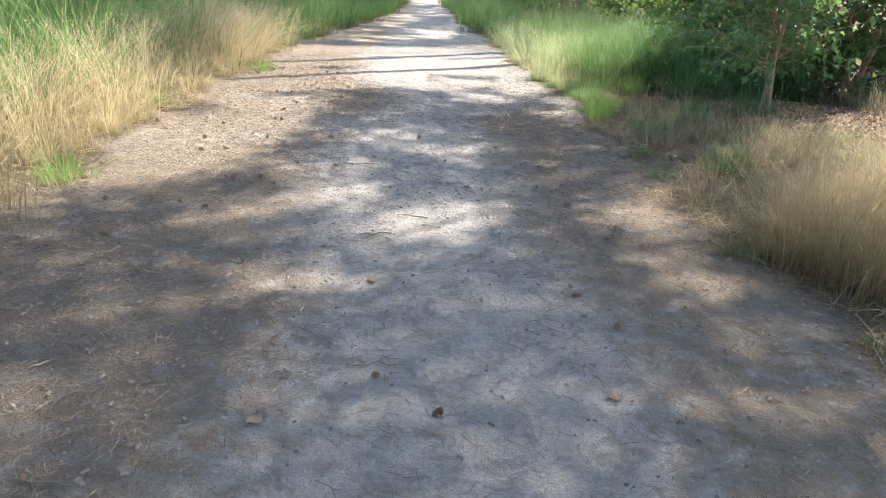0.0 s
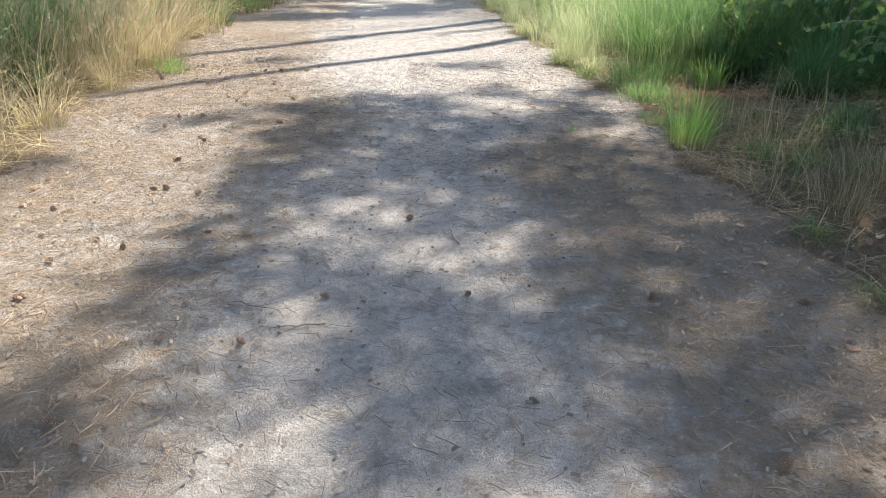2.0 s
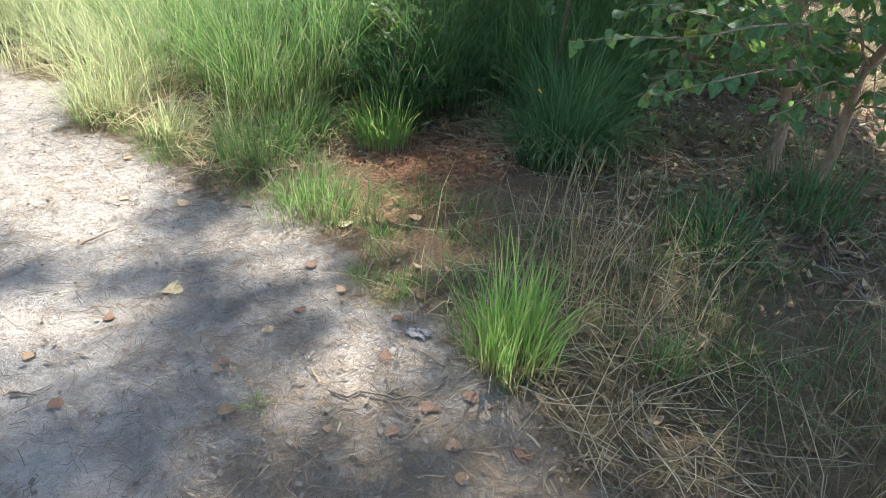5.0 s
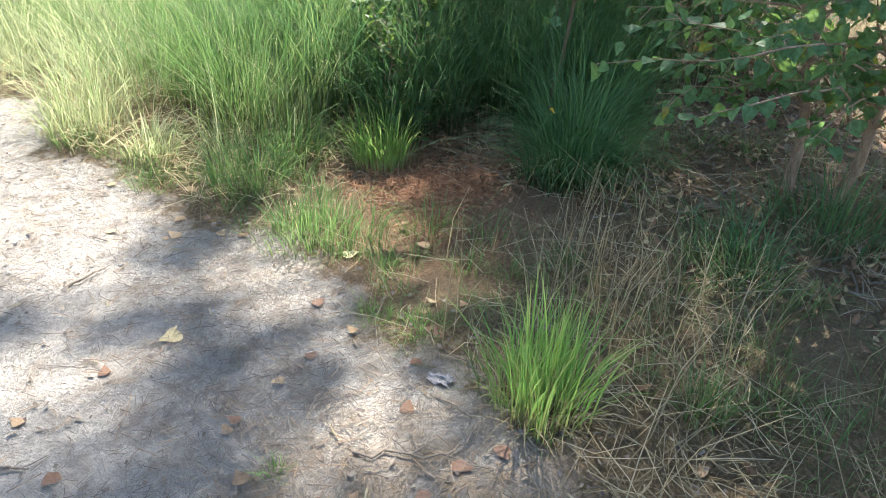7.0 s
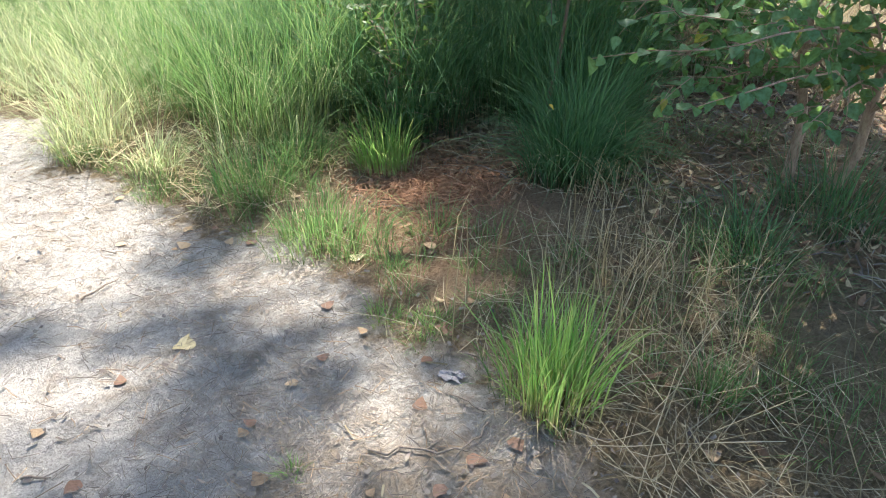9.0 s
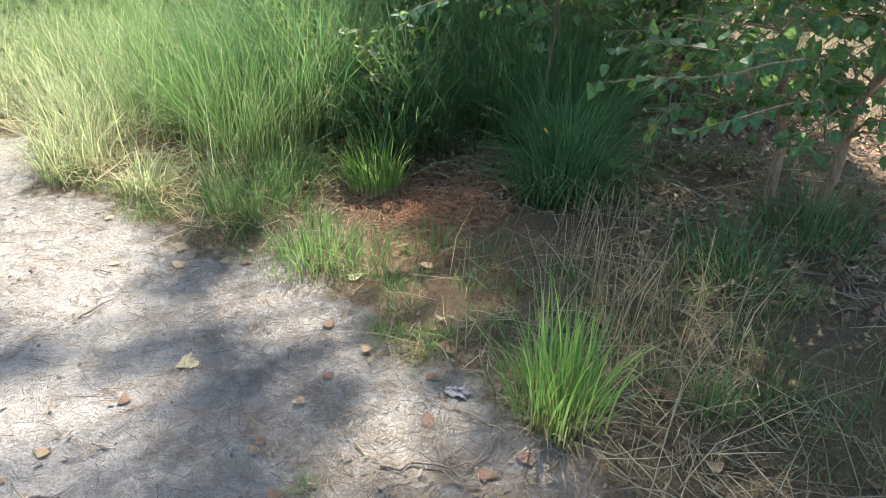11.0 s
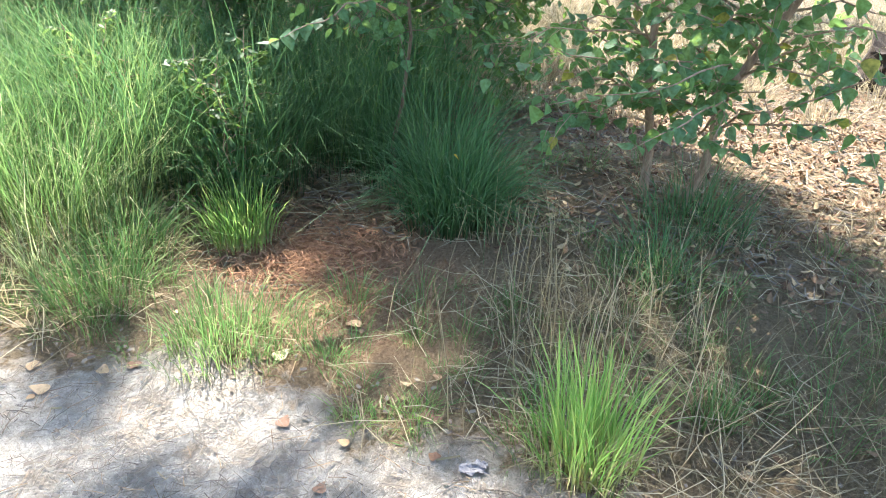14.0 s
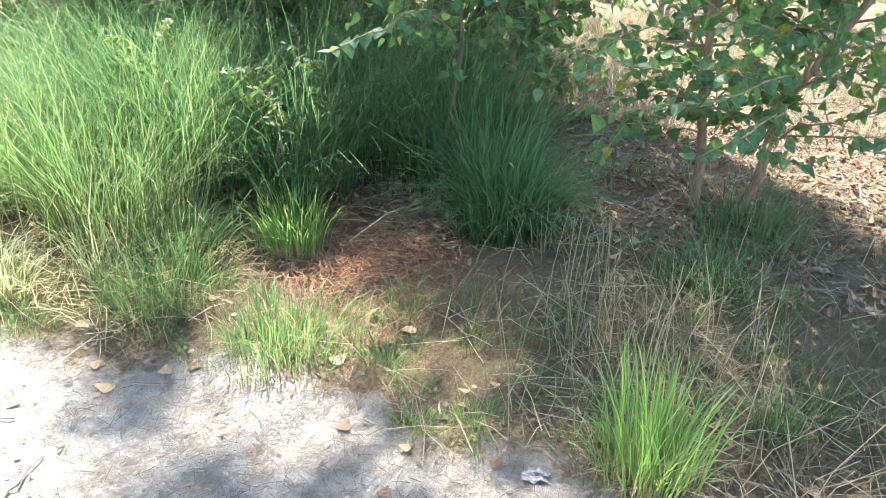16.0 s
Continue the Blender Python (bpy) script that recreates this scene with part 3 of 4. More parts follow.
# ---- background woods ----
def woods():
    shrub = [sapling("shrub", (0, 0, 0), h, 3, r, 0.11, "plain", BUSH_LEAF, TWIG_BARK, "dense green deciduous shrub of the wood's edge", "shrub", 24, 22, 0.02)
             for h, r in ((3.6, 1.7), (4.4, 2.0), (2.8, 1.5))]
    spots = []
    for y in np.arange(-8, 60, 1.9):
        spots.append((left_edge(y) - 3.6 - RNG.uniform(0, 1.0), y))
        spots.append((left_edge(y) - 5.8 - RNG.uniform(0, 1.2), y + 1))
        if y < -1:
            spots.append((right_edge(y) + 2.5 + RNG.uniform(0, 2.0), y))
        if y > 13:
            spots.append((right_edge(y) + 4.4 + RNG.uniform(0, 0.8), y))
            spots.append((right_edge(y) + 6.0 + RNG.uniform(0, 1.2), y + 1))
    spots += [(x, y + RNG.uniform(0, 2)) for x in np.arange(-8, 6, 1.7) for y in (60, 63.5)]
    spots += [(5.9, 10.6), (7.3, 10.7), (5.6, 11.3), (6.6, 12.4), (5.2, 12.6), (7.6, 11.6), (9.0, 11.8), (11.0, 11.0), (12.5, 9.5), (13.0, 7.0), (12.6, 4.5), (11.5, 2.2)]
    for n, (x, y) in enumerate(spots):
        m = pose(*here(x, y), 0, 0, RNG.uniform(0, 360)) @ Matrix.Scale(1.35 if y > 40 else 1.0, 4)
        if n < 3:
            shrub[n].matrix_basis = m
        else:
            copy_thing(shrub[n % 3], m)


woods()

# ---- bushes on the verge ----
def spray(owner, points, size, count, kind, leaf_mat, bark):
    """One leafy twig that reaches out of a young tree, along points in the world."""
    o = Vector(owner.location)
    line = []
    for p, q in zip(points, points[1:]):
        line += bent(Vector(p) - o, Vector(q) - o, 0.02, 4, 0.02)[:-1]
    line.append(Vector(points[-1]) - o)
    wood = Wood()
    wood.add(line, [0.006 * (1 - 0.8 * i / len(line)) for i in range(len(line))], 5)
    twig = part("branch", wood.mesh("branch", bark), owner)
    for m in range(count):
        f = (0.35 + 0.65 * m / (count - 1)) * (len(line) - 1)
        i = min(int(f), len(line) - 2)
        d = (line[i + 1] - line[i]).normalized()
        off = d.cross(Vector((0, 0, 1))).normalized() * (1 if m % 2 else -1)
        part("leaf", leaves([line[i].lerp(line[i + 1], f - i)], [off * 0.8 + d * 0.5], size, kind, leaf_mat, "leaf", 0.45), twig)


birch = sapling("birch_sapling", here(3.48, 8.12), 2.5, 2, 1.2, 0.066, "birch", BIRCH_LEAF, TWIG_BARK, "young birch with two slender reddish stems on the verge", "sapling",
                80, 14, 0.17, [(0, 0.03, -0.12, 0.2, 2.5), (0.02, -0.14, -0.35, -0.75, 2.3)], True, 1.0)
spray(birch, ((3.30, 7.92, 0.80), (2.75, 7.88, 1.06), (2.36, 8.10, 1.01), (2.24, 8.47, 0.93)), 0.062, 22, "birch", BIRCH_LEAF, TWIG_BARK)
spray(birch, ((3.36, 7.95, 0.62), (2.85, 7.88, 0.90), (2.52, 7.99, 0.88), (2.36, 8.15, 0.80)), 0.06, 18, "birch", BIRCH_LEAF, TWIG_BARK)
slim = sapling("birch_sapling", here(3.42, 9.5), 2.3, 1, 0.85, 0.068, "birch", BIRCH_LEAF, BARK, "slim young birch with one reddish stem behind a grass tussock", "sapling",
               46, 12, 0.36, [(0, 0, -0.1, -0.1, 2.3)], True, 0.5)
spray(slim, ((3.38, 9.48, 0.95), (2.95, 9.45, 1.12), (2.55, 9.46, 1.07), (2.33, 9.58, 1.0)), 0.06, 20, "birch", BIRCH_LEAF, TWIG_BARK)
for x, y, h, r in ((4.0, 11.3, 1.6, 0.95), (4.7, 10.5, 2.6, 1.3), (4.1, 11.9, 1.9, 1.1), (4.2, 13.3, 2.0, 1.2), (5.3, 9.75, 2.4, 0.9), (3.5, 14.8, 1.7, 1.0)):
    sapling("bush", here(x, y), h, 4, r, 0.085, "lobed", BUSH_LEAF, TWIG_BARK, "dark green dense bush at the edge of the lane's verge", "bush", 26, 22, 0.03, (), True)
sapling("willowherb", here(2.80, 10.15), 0.95, 4, 0.30, 0.055, "oval", BUSH_LEAF, TWIG_BARK, "slender leafy weed with reddish upright stems", "weed", 22, 8, 0.05, (), True, 0.45)
sapling("willowherb", here(2.75, 10.9), 0.9, 3, 0.25, 0.05, "oval", BUSH_LEAF, TWIG_BARK, "slender leafy weed with reddish upright stems", "weed", 20, 7, 0.08, (), True, 0.5)

# ---- grass ----
LEFT_STRAW = scatter(560, -4.6, -2.2, -3.0, 13.5, lambda x, y: np.where((off_left(x, y) > 0) & (off_left(x, y) < 1.2), 0.25 + 0.75 * clumped(x, y, 0.8, 1.0), 0))
stuff(tussocks(LEFT_STRAW, 120, 0.62, 0.0042, 0.95, 0.19, STRAW, "straw_grass", (0.35, -0.15), 0.5, 0.4, 4), "tall straw-coloured dry grass leaning over the lane")
stuff(seed_heads(LEFT_STRAW[np.arange(len(LEFT_STRAW) * 14) % len(LEFT_STRAW)] + RNG.normal(0, 0.16, (len(LEFT_STRAW) * 14, 2)), 0.90, 0.55, STRAW, "straw_seed_heads", 14, None), "loose pale seed heads above the straw grass")
s = scatter(1500, -7.0, -2.2, -3.0, 32, lambda x, y: np.where(off_left(x, y) > 0.8, 0.9, 0.10 * (off_left(x, y) > 0.05)))
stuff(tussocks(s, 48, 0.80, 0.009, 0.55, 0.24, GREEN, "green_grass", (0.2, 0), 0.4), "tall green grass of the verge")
s = scatter(500, -5.0, -2.2, 13, 34, lambda x, y: np.where((off_left(x, y) > 0) & (off_left(x, y) < 1.5), 1, 0))
stuff(tussocks(s, 44, 0.55, 0.009, 0.6, 0.22, GREEN, "green_grass", (0, 0), 0.35, 0.25, 2), "green grass along the lane")
RIGHT_LIT = scatter(720, 0.8, 4.2, 10.5, 17, lambda x, y: np.where((off_right(x, y) > 0.02) & (off_right(x, y) < 1.9), 0.3 + 0.7 * clumped(x, y, 1.1, 3.0), 0))
stuff(tussocks(RIGHT_LIT, 78, 0.40, 0.0036, 0.85, 0.13, PALE, "pale_grass", (0, 0), 0.5, 0.35), "tall pale green sunlit grass of the verge")
stuff(seed_heads(RIGHT_LIT[np.arange(len(RIGHT_LIT) * 9) % len(RIGHT_LIT)] + RNG.normal(0, 0.16, (len(RIGHT_LIT) * 9, 2)), 0.62, 0.6, PALE, "pale_seed_heads", 12, None, 0.008), "loose pale seed heads in the sunlit grass")
s = scatter(420, 1.6, 4.4, 10.6, 17, lambda x, y: np.where((off_right(x, y) > 0.7) & (off_right(x, y) < 2.4), 1, 0))
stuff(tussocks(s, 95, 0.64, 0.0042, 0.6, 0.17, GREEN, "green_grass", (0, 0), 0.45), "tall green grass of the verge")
s = scatter(700, -1.5, 5, 17, 40, lambda x, y: np.where((off_right(x, y) > 0) & (off_right(x, y) < 2.4), 1, 0))
stuff(tussocks(s, 44, 0.6, 0.010, 0.6, 0.24, GREEN, "green_grass", (0, 0), 0.35, 0.25, 2), "green grass along the lane")
s = scatter(1100, -9, 4, 31, 62, lambda x, y: np.where((off_right(x, y) > 0) | (off_left(x, y) > 0), 1, 0))
stuff(tussocks(s, 18, 0.8, 0.03, 0.6, 0.35, GREEN, "green_grass", (0, 0), 0.35, 0.25, 2), "green grass far along the lane")
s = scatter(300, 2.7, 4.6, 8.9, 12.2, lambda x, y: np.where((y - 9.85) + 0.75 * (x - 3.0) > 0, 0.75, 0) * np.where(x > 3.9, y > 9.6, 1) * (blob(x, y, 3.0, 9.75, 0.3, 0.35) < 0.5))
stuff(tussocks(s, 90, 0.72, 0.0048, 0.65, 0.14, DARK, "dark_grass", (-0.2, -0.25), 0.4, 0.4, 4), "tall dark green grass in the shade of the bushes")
stuff(seed_heads(s[np.arange(len(s) * 4) % len(s)] + RNG.normal(0, 0.12, (len(s) * 4, 2)), 1.0, 0.7, GREEN, "dark_seed_heads", 14, None, 0.009), "loose seed heads above the dark grass")


def verge(x, y):
    return np.where((off_right(x, y) > 0.03) & (off_right(x, y) < 2.3), 1.0, 0) * (1 - blob(x, y, 2.45, 9.45, 0.55, 0.5))


s = scatter(560, 1.4, 4.4, 0.5, 8.9, lambda x, y: verge(x, y) * (0.15 + 0.85 * clumped(x, y, 1.0, 4.0)) * (1 - 0.85 * blob(x, y, 1.85, 8.8, 0.45, 0.45)))
stuff(tussocks(s, 20, 0.21, 0.0028, 1.0, 0.14, DRY, "dry_grass"), "thin brown dry grass on the verge")
stuff(seed_heads(s[np.arange(len(s) * 2) % len(s)] + RNG.normal(0, 0.1, (len(s) * 2, 2)), 0.34, 0.7, HEADS, "brown_seed_heads", 8, None, 0.007), "thin brown seed stalks on the verge")
s = scatter(19000, 1.3, 5.0, 0.5, 10.6, lambda x, y: verge(x, y) * (0.25 + 0.75 * clumped(x, y, 0.7, 6.0)))
stuff(strips(s, 0.25, 0.0023, 0.05, HAY, "flattened_hay"), "flattened straw and dead grass stems on the verge", "dead grass")
s = scatter(900, 1.5, 4.4, 0.5, 9.6, lambda x, y: verge(x, y) * clumped(x, y, 1.3, 7.0) * np.where(y > 7.3, 1, 0.55) * (1 - 0.85 * blob(x, y, 1.8, 8.75, 0.4, 0.4)))
stuff(tussocks(s, 40, 0.13, 0.003, 0.9, 0.08, GREEN, "low_grass"), "short green grass growing through the dead straw")
s = scatter(260, 0.9, 2.4, 7.8, 11.0, lambda x, y: np.where((off_right(x, y) > 0.0) & (off_right(x, y) < 0.7), 0.9, 0) * (1 - blob(x, y, 2.4, 9.4, 0.55, 0.5)))
stuff(tussocks(s, 30, 0.10, 0.003, 0.8, 0.06, GREEN, "low_grass"), "short green grass at the lane's edge")
s = scatter(9000, 0.8, 3.6, 10.0, 16, lambda x, y: np.where((off_right(x, y) > 0.12) & (off_right(x, y) < 2.0), 0.8, 0))
stuff(strips(s, 0.22, 0.003, 0.08, STRAW, "straw_thatch"), "pale straw thatch under the sunlit grass", "dead grass")
s = scatter(6000, -4.5, -2.4, 2, 13, lambda x, y: np.where((off_left(x, y) > 0.0) & (off_left(x, y) < 1.2), 0.8, 0))
stuff(strips(s, 0.22, 0.0035, 0.08, STRAW, "straw_thatch"), "pale straw thatch under the dry grass", "dead grass")
s = scatter(150, 1.8, 3.8, 4.8, 7.1, lambda x, y: verge(x, y) * (0.2 + 0.8 * clumped(x, y, 1.1, 9.0)))
stuff(tussocks(s, 36, 0.28, 0.0035, 0.8, 0.12, DRY, "dry_grass"), "loose bunches of brown dry grass on the verge")
STRAW_RIGHT = scatter(120, 1.9, 3.6, 3.2, 4.9, lambda x, y: np.where((x - 2.75) ** 2 / 0.6 + (y - 4.0) ** 2 / 0.5 < 1, 1, 0))
stuff(tussocks(STRAW_RIGHT, 110, 0.44, 0.0032, 0.7, 0.13, DRY, "dry_grass", (0, 0), 0.5, 0.3, 4), "dense bunch of upright brown dry grass")
stuff(seed_heads(STRAW_RIGHT[np.arange(len(STRAW_RIGHT) * 12) % len(STRAW_RIGHT)] + RNG.normal(0, 0.15, (len(STRAW_RIGHT) * 12, 2)), 0.5, 0.5, DRY, "brown_seed_heads", 10, None, 0.008), "fine brown seed heads above the dry bunch")
s = np.array((2.12, 8.40)) + RNG.normal(0, 0.22, (60, 2))
stuff(seed_heads(s, 0.42, 0.35, DRY, "brown_seed_heads", 9, None, 0.006), "thin upright brown seed stalks beside the bright tuft")
s = scatter(420, 4.8, 12.0, 3.6, 10.5, lambda x, y: 0.85 * np.where((y > 8.3) | (x > 6.5), 1, 0.3))
stuff(tussocks(s, 50, 0.32, 0.006, 0.8, 0.16, HAY, "hay_grass"), "low straw-coloured grass of the clearing")


def tuft(x, y, count, height, width, lean, radius, material, label, dead=0.15, droop=0.3):
    """One bunch of grass: live blades, dead blades at the foot, some seed stalks."""
    thing = tagged(new("grass_tuft"), label, "grass tuft", "grass tufts on the verge")
    a, u = RNG.uniform(0, 2 * np.pi, count), np.sqrt(RNG.uniform(0, 1, count))
    pull = RNG.normal(0, 0.7, (9, 2))[RNG.integers(0, 9, count)]
    longer = RNG.uniform(0.6, 1.2, 9)[RNG.integers(0, 9, count)]
    spots = np.stack([x + radius * u * np.cos(a), y + radius * u * np.sin(a)], 1) + pull * radius * 0.35
    heading = np.arctan2(np.sin(a) * u + pull[:, 1], np.cos(a) * u + pull[:, 0])
    part("live_growth", blades(spots, height * longer * (1.1 - 0.3 * u), width, lean * (0.3 + u), material, "live_growth", 0.45, heading, droop, 5), thing)
    k = max(6, int(count * dead))
    tagged(thing.children[0], kind="stuff")
    withered = part("dead_growth", blades(spots[:k], height * 0.4, width * 0.7, 1.3, HAY, "dead_growth", 0.9, heading[:k], 0.5, 4), thing, "straw-coloured dead blades at the foot")
    tagged(withered, kind="stuff")
    return thing


tuft(1.64, 8.06, 340, 0.40, 0.006, 0.40, 0.13, FRESH, "fresh bright green grass tuft at the lane's edge", 0.3)
tuft(2.47, 9.87, 340, 0.38, 0.006, 0.38, 0.14, FRESH, "fresh bright green grass tuft beside reddish needles", 0.3)
tuft(1.73, 9.43, 420, 0.22, 0.004, 0.5, 0.19, GREEN, "small soft green grass tuft at the lane's edge")
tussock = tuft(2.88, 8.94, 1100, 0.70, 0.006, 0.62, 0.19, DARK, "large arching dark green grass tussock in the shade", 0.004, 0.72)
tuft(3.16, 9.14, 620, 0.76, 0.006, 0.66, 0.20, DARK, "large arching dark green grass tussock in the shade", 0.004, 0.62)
tuft(1.78, 10.05, 420, 0.32, 0.0045, 0.6, 0.20, GREEN, "soft green grass tuft at the lane's edge")
tuft(1.55, 10.72, 240, 0.26, 0.005, 0.8, 0.12, PALE, "pale green grass tuft at the lane's edge")
tuft(1.30, 11.15, 130, 0.18, 0.004, 0.7, 0.10, GREEN, "little green grass tuft on the sand")
tuft(2.12, 10.25, 360, 0.34, 0.005, 0.7, 0.18, GREEN, "soft green grass tuft on the verge")
tuft(2.02, 7.72, 120, 0.20, 0.004, 0.6, 0.08, GREEN, "thin green grass tuft in dead straw")
tuft(1.55, 8.80, 90, 0.09, 0.003, 0.8, 0.06, FRESH, "tiny green grass tuft on the sand")
tuft(1.64, 8.63, 110, 0.10, 0.003, 0.8, 0.07, FRESH, "tiny green grass tuft on the sand")
tuft(0.88, 8.38, 40, 0.07, 0.003, 0.8, 0.03, FRESH, "tiny green grass tuft on the sand")
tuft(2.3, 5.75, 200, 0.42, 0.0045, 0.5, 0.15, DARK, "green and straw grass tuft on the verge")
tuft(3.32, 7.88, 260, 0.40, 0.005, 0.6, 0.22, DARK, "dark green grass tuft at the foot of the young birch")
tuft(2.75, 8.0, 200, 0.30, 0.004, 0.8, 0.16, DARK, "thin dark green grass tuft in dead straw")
tuft(-2.75, 10.3, 160, 0.22, 0.006, 0.8, 0.12, FRESH, "fresh green grass tuft below dry grass")
tuft(-2.62, 4.6, 160, 0.26, 0.006, 0.8, 0.14, FRESH, "fresh green grass tuft below dry grass")

caught = part("yellowed_leaf", leaves([(2.54, 8.86, 0.61)], [(0.5, -0.4, -0.1)], 0.048, "birch", GOLD, "yellowed_leaf"), tussock, "yellow leaf caught in the blades")

# ---- litter ----
s = scatter(60000, -3.0, 2.2, 0.6, 12.5, lambda x, y: np.clip(0.10 + 0.75 * needle_cover(x, y) + 0.4 * clumped(x, y, 1.3, 2.5, 0.0, 0.5) * 0.6, 0, 1) * (y > 0.6) * (off_left(x, y) < 0.1) * (off_right(x, y) < 0.2))
k = len(s) * 2 // 5
stuff(strips(s[:k], 0.075, 0.0022, 0.003, NEEDLE, "pine_needles"), "brown fallen pine needles on the sand", "needles")
stuff(strips(s[k:], 0.07, 0.0020, 0.003, GREYED, "grey_needles"), "greyed fallen pine needles on the sand", "needles")
s = scatter(9000, 2.0, 3.0, 9.0, 10.0, lambda x, y: blob(x, y, 2.5, 9.5, 0.32, 0.36))
stuff(strips(s, 0.08, 0.0028, 0.025, RED_NEEDLE, "red_needles"), "reddish needles and straw in a hollow", "needles")


def crumbs():
    """Small dark crumbs of bark and cone scales."""
    s = scatter(15000, -2.9, 1.9, 0.8, 12, lambda x, y: np.clip(0.25 + 0.6 * needle_cover(x, y), 0, 1))
    return strips(s, 0.022, 0.009, 0.005, GREYED, "bark_crumbs")


stuff(crumbs(), "small dark crumbs of bark and cones", "litter")
s = scatter(420, -2.8, 1.9, 0.8, 11.5, lambda x, y: np.clip(0.25 + 0.7 * needle_cover(x, y), 0, 1))
stuff(strips(s, 0.06, 0.006, 0.004, HAY, "wood_slivers"), "pale slivers of wood and bark on the sand", "litter")


def lying(spots, size, kind, material, name, lift=0.02):
    """Fallen leaves, nearly flat, as one mesh."""
    spots = np.asarray(spots, float)
    n = len(spots)
    shape, tri = leaf_shape(kind)
    shape = shape * (1, 1, -3.0)
    a = RNG.uniform(0, 2 * np.pi, n)
    up = np.array((0, 0, 1.0)) + RNG.normal(0, 0.22, (n, 3))
    up /= np.linalg.norm(up, axis=1)[:, None]
    y = np.cross(up, np.stack([np.cos(a), np.sin(a), 0 * a], 1))
    y /= np.linalg.norm(y, axis=1)[:, None]
    x = np.cross(y, up)
    c = np.stack([spots[:, 0], spots[:, 1], ground_height(spots[:, 0], spots[:, 1]) + 0.008 + lift * RNG.uniform(0, 1, n)], 1)
    s = size * RNG.uniform(0.6, 1.3, n)[:, None, None]
    v = c[:, None] + s * (shape[None, :, :1] * x[:, None] + (shape[None, :, 1:2] - 0.5) * y[:, None] + shape[None, :, 2:] * up[:, None])
    t = (tri[None] + (np.arange(n) * len(shape))[:, None, None]).reshape(-1, 3)
    return mesh_from(name, v.reshape(-1, 3), t, material)


s = scatter(12500, 1.6, 9.0, 0.5, 11.5, lambda x, y: np.where(off_right(x, y) > 0.15, np.clip(0.16 + 0.35 * (x - 2.6), 0.08, 0.95), 0) * (1 - 0.8 * blob(x, y, 2.5, 9.5, 0.4, 0.45)))
stuff(lying(s, 0.05, "oval", LITTER, "leaf_litter"), "brown fallen birch leaves covering the woodland floor", "leaf litter")

s = scatter(6500, 2.6, 5.8, 5.8, 10.2, lambda x, y: np.where(off_right(x, y) > 1.2, 0.9, 0.25))
stuff(lying(s, 0.045, "oval", LITTER, "leaf_litter"), "small brown fallen leaves under the young birch", "leaf litter")
s = scatter(9000, 2.6, 8.5, 4.5, 11.0, lambda x, y: np.where(off_right(x, y) > 1.2, 0.9, 0.2))
stuff(strips(s, 0.13, 0.0045, 0.03, GREYED, "twig_litter"), "small dead twigs and stalks on the woodland floor", "twig litter")
s = scatter(20000, -0.4, 1.7, 7.4, 11.0, lambda x, y: (off_right(x, y) < 0.1) * (0.12 + 0.75 * clumped(x, y, 1.0, 5.5, 0.0, 0.6)))
stuff(strips(s, 0.055, 0.0017, 0.003, GREYED, "dark_needles"), "tangled grey needles lying on the pale sand", "needles")

LEAF_MESHES = {}


def fallen_leaf(x, y, size, material, label):
    """One dry leaf, curled at its rim, on the ground."""
    if material.name not in LEAF_MESHES:
        shape, tri = leaf_shape("birch")
        shape = (shape - (0, 0.5, 0)) * (1.05, 1, -0.5) + RNG.normal(0, 0.018, shape.shape)
        me = mesh_from("fallen_leaf", shape, tri, material)
        LEAF_MESHES[material.name] = me
    ob = new("fallen_leaf", LEAF_MESHES[material.name])
    ob.matrix_basis = pose(*here(x, y, 0.006), RNG.uniform(-6, 6), RNG.uniform(-6, 6), RNG.uniform(0, 360)) @ Matrix.Scale(size, 4)
    return tagged(ob, label, "leaf", "fallen leaves on the lane")


PALE_LEAF, TAN_LEAF, RUST_LEAF = "pale yellow fallen leaf on the sand", "tan dry fallen leaf on the ground", "rust-brown dry fallen leaf on the ground"
for x, y, size in ((0.94, 9.15, 0.09), (1.75, 9.2, 0.08), (2.7, 7.97, 0.05), (3.21, 7.88, 0.06)):
    fallen_leaf(x, y, size, YELLOW, PALE_LEAF)
for x, y, size in ((1.09, 8.71, 0.055), (0.41, 9.04, 0.06), (1.25, 7.9, 0.07), (0.86, 8.62, 0.05), (1.52, 10.19, 0.10), (1.26, 9.83, 0.08), (1.34, 9.95, 0.07), (0.8, 8.43, 0.07), (1.83, 7.6, 0.07), (1.43, 9.72, 0.06), (0.72, 7.55, 0.08), (0.52, 7.7, 0.07), (0.3, 7.75, 0.06), (2.02, 9.05, 0.08), (-0.62, 2.06, 0.07), (3.9, 8.0, 0.08)):
    fallen_leaf(x, y, size * 0.85, TAN, TAN_LEAF)
for x, y, size in ((1.67, 8.57, 0.11), (1.34, 8.35, 0.07), (0.41, 8.75, 0.07), (0.69, 9.11, 0.06), (1.3, 8.06, 0.08), (1.43, 8.02, 0.08), (1.5, 8.5, 0.06), (1.25, 8.75, 0.06), (1.45, 9.0, 0.07), (1.38, 7.75, 0.08), (1.2, 7.5, 0.07), (3.75, 8.55, 0.12)):
    fallen_leaf(x, y, size * 0.8, RUST, RUST_LEAF)
for x, y in scatter(70, 0.2, 2.0, 2.0, 10.5, lambda x, y: 0.25 + 0.6 * (off_right(x, y) > -0.6)):
    pickd = RNG.uniform()
    fallen_leaf(x, y, RNG.uniform(0.03, 0.055), TAN if pickd < 0.5 else RUST, TAN_LEAF if pickd < 0.5 else RUST_LEAF)


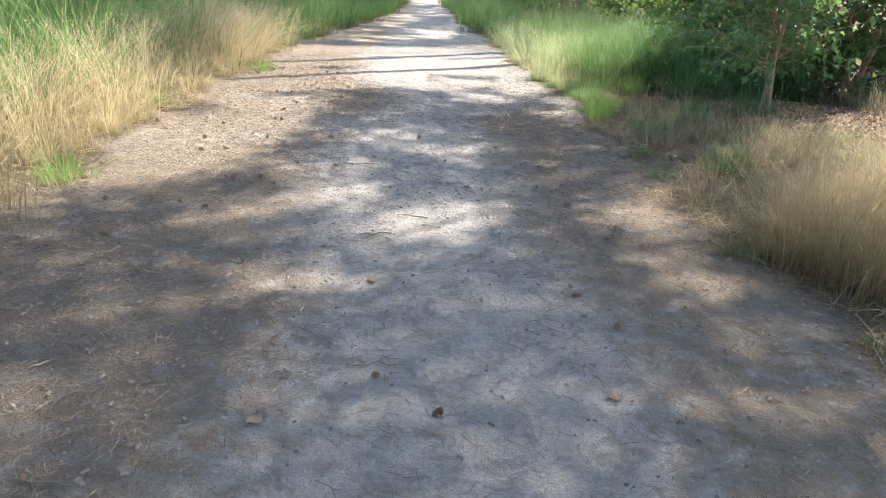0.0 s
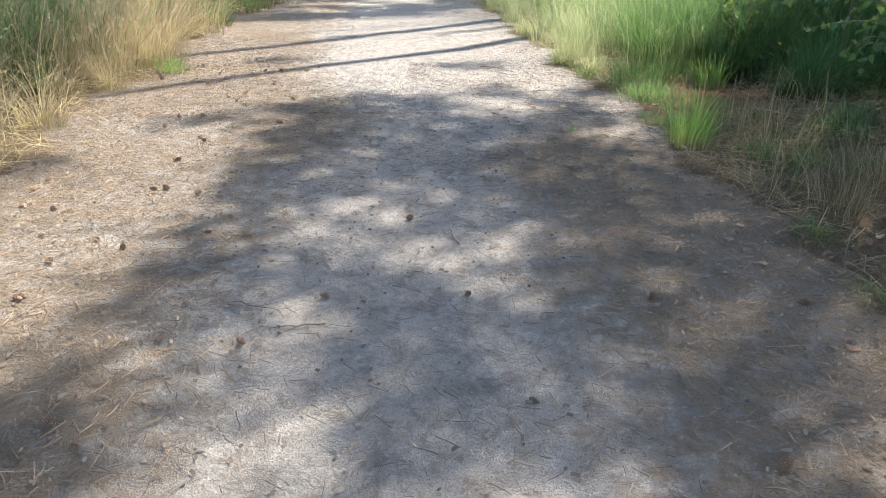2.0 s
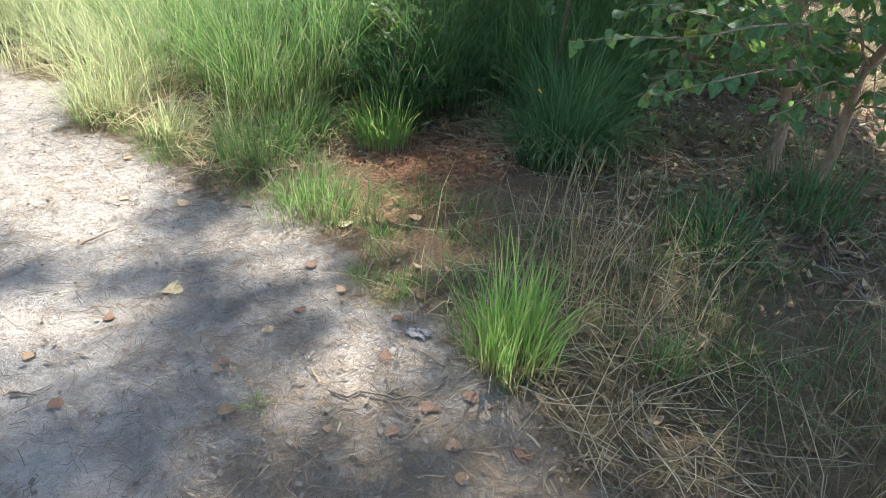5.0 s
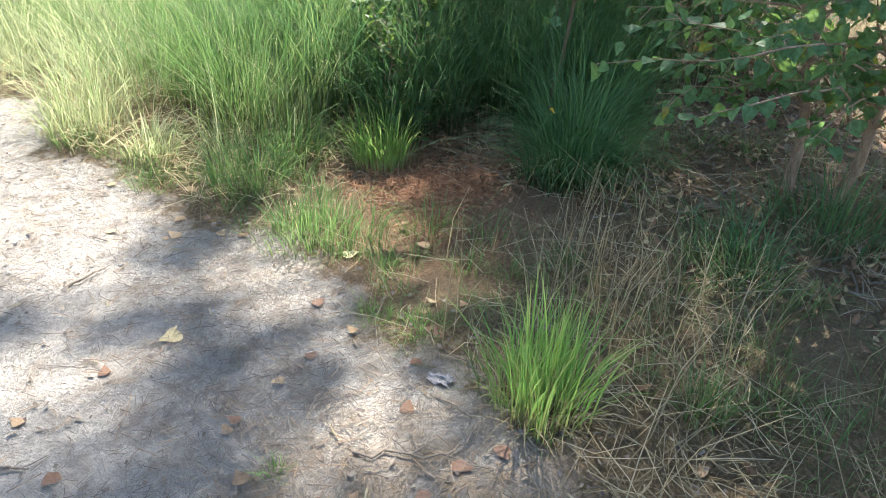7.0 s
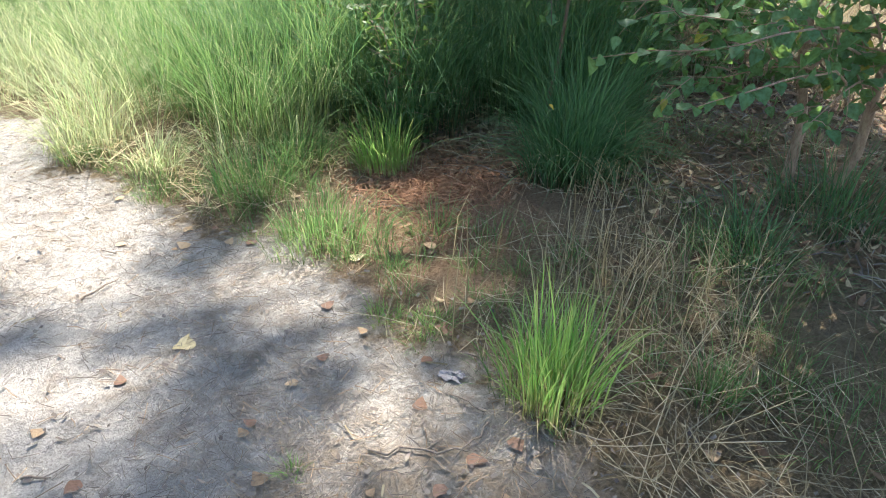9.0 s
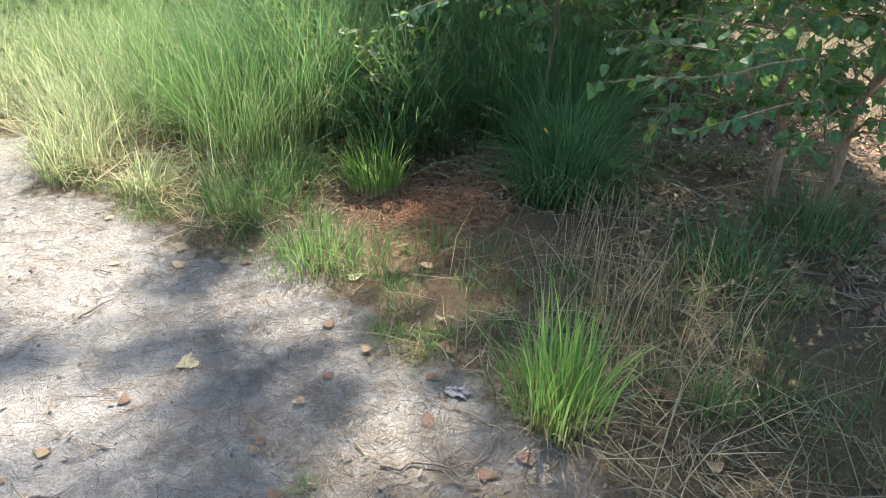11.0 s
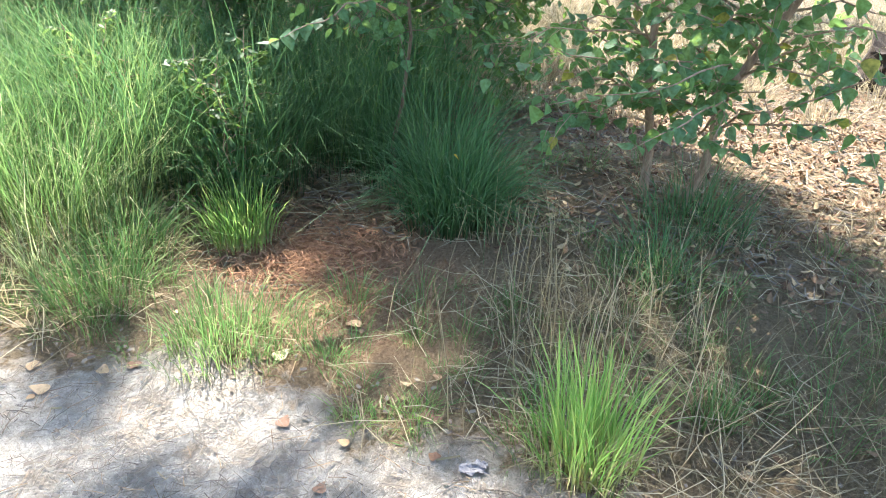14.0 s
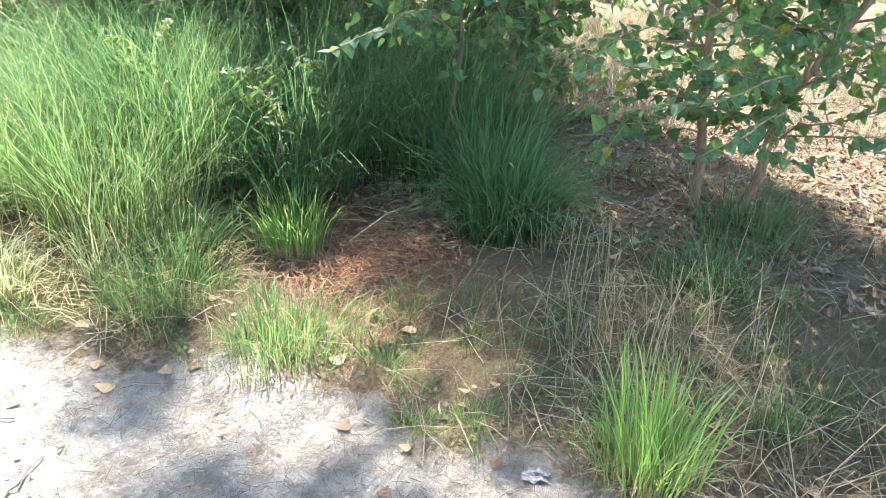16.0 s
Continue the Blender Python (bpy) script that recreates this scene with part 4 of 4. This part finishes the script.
def cone_mesh():
    """An open pine cone: a core with rings of scales."""
    verts, tris = [], []
    for ring in range(6):
        s = ring / 5
        r, z = 0.021 * math.sin(math.pi * (0.18 + 0.72 * s)) + 0.004, 0.05 * s
        for k in range(8):
            a = 2 * math.pi * (k + 0.5 * (ring % 2)) / 8
            c, d = Vector((math.cos(a), math.sin(a), 0)), Vector((-math.sin(a), math.cos(a), 0))
            root = c * (r * 0.25) + Vector((0, 0, z - 0.004))
            tip = c * r + Vector((0, 0, z + 0.006))
            o = len(verts)
            verts += [root - d * 0.003, root + d * 0.003, tip - d * r * 0.36, tip + d * r * 0.36, tip + c * 0.003 - Vector((0, 0, 0.005))]
            tris += [(o, o + 1, o + 3), (o, o + 3, o + 2), (o + 2, o + 3, o + 4)]
    return mesh_from("pine_cone", verts, tris, CONE)


CONE_MESH = cone_mesh()


def pine_cone(x, y):
    ob = new("pine_cone", CONE_MESH)
    ob.matrix_basis = pose(*here(x, y, 0.012), RNG.uniform(70, 110), 0, RNG.uniform(0, 360)) @ Matrix.Scale(RNG.uniform(0.42, 0.68), 4) @ Matrix.Diagonal((1, 1, 1.35, 1))
    return tagged(ob, "dark brown open pine cone on the sand", "pine cone", "pine cones on the lane")


for x, y in ((-0.34, 3.28), (0.83, 2.97), (-0.22, 2.4), (-0.31, 6.62), (0.76, 5.82), (1.4, 5.75), (1.03, 4.13), (0.83, 4.77), (1.1, 4.34), (-0.87, 5.4), (-1.06, 6.36)):
    pine_cone(x, y)
for x, y in scatter(115, -2.9, -1.2, 4.2, 10.6, lambda x, y: np.where(off_left(x, y) < 0.1, 0.35 + 0.6 * clumped(x, y, 1.4, 0.4), 0)):
    pine_cone(x, y)
for x, y in scatter(12, -2.6, 1.5, 1.5, 7, lambda x, y: 1.0 + 0 * x):
    pine_cone(x, y)


def dead_twig(x, y, length, turn, thick=0.005):
    wood = Wood()
    a = Vector((-length / 2, 0, thick * 0.6))
    line = bent(a, -a + Vector((0, 0, thick * 1.2)), 0.01, 6, 0.03)
    line = [Vector((p.x, p.y, max(p.z, thick * 0.6))) for p in line]
    wood.add(line, [thick * (1 - 0.09 * i) for i in range(7)], 6)
    if length > 0.2:
        wood.add([line[3], line[3] + Vector((0.05, 0.04, 0.006)), line[3] + Vector((0.09, 0.08, 0.008))], [thick * 0.6, thick * 0.5, thick * 0.3], 5)
    ob = new("twig", wood.mesh("twig", TWIG_WOOD))
    ob.matrix_basis = pose(*here(x, y, 0.004), 0, 0, turn)
    return tagged(ob, "thin grey-brown dead twig lying on the ground", "twig", "dead twigs on the lane")


for x, y, length, turn in ((2.13, 9.5, 0.35, 115), (1.62, 8.42, 0.12, 120), (0.35, 8.85, 0.08, -40), (1.2, 8.2, 0.30, -45), (1.45, 8.25, 0.14, 100), (0.85, 9.7, 0.2, 20), (2.05, 3.0, 0.25, 60)):
    dead_twig(x, y, length, turn)
for x, y in scatter(60, -2.6, 2.0, 1.5, 11, lambda x, y: 0.8 + 0 * x):
    dead_twig(x, y, RNG.uniform(0.07, 0.24), RNG.uniform(0, 360), RNG.uniform(0.002, 0.005))
for x, y, length, turn in ((3.4, 7.9, 0.6, 40), (3.0, 8.5, 0.5, -30), (4.4, 7.4, 0.7, 10), (3.6, 8.9, 0.5, 70), (2.9, 6.9, 0.45, 20)):
    dead_twig(x, y, length, turn, 0.006)


def scrap(x, y):
    """A crumpled whitish scrap."""
    bm = bmesh.new()
    bmesh.ops.create_grid(bm, x_segments=7, y_segments=10, size=0.5)
    for v in bm.verts:
        k = noise.noise(v.co * 5.0)
        v.co = Vector((v.co.x * 0.05 * (1 + 0.9 * k) + 0.012 * k, v.co.y * 0.085 * (1 + 0.5 * noise.noise(v.co * 7.0)), 0.010 + 0.012 * noise.noise(v.co * 4.0 + Vector((3, 1, 2)))))
    me = bpy.data.meshes.new("paper_scrap")
    bm.to_mesh(me)
    bm.free()
    me.materials.append(SCRAP)
    ob = new("paper_scrap", me)
    ob.matrix_basis = pose(*here(x, y, 0.004), 0, 0, 25)
    return tagged(ob, "small crumpled whitish scrap at the lane's edge", "scrap")


scrap(1.5, 8.37)


def stump(x, y):
    """A low dark rotten stump with root flares."""
    bm = bmesh.new()
    rings, sides = 9, 18
    grid = []
    for i in range(rings):
        s = i / (rings - 1)
        row = []
        for k in range(sides):
            a = 2 * math.pi * k / sides
            r = 0.22 + 0.20 * (1 - s) ** 2 * (1 + 0.6 * math.sin(4 * a + 1)) + 0.05 * noise.noise((3 * math.cos(a), 3 * math.sin(a), 3 * s))
            row.append(bm.verts.new((r * math.cos(a), r * math.sin(a), -0.05 + 0.46 * s * (1 + 0.16 * math.sin(2 * a)))))
        grid.append(row)
    for i in range(rings - 1):
        for k in range(sides):
            bm.faces.new((grid[i][k], grid[i][(k + 1) % sides], grid[i + 1][(k + 1) % sides], grid[i + 1][k]))
    top = bm.verts.new((0.02, 0.03, 0.33))
    for k in range(sides):
        bm.faces.new((grid[-1][k], grid[-1][(k + 1) % sides], top))
    me = bpy.data.meshes.new("tree_stump")
    bm.to_mesh(me)
    bm.free()
    me.materials.append(STUMP)
    ob = new("tree_stump", me)
    ob.location = here(x, y)
    return tagged(ob, "low dark rotten tree stump in a sunny clearing", "tree stump")


stump(7.15, 6.5)
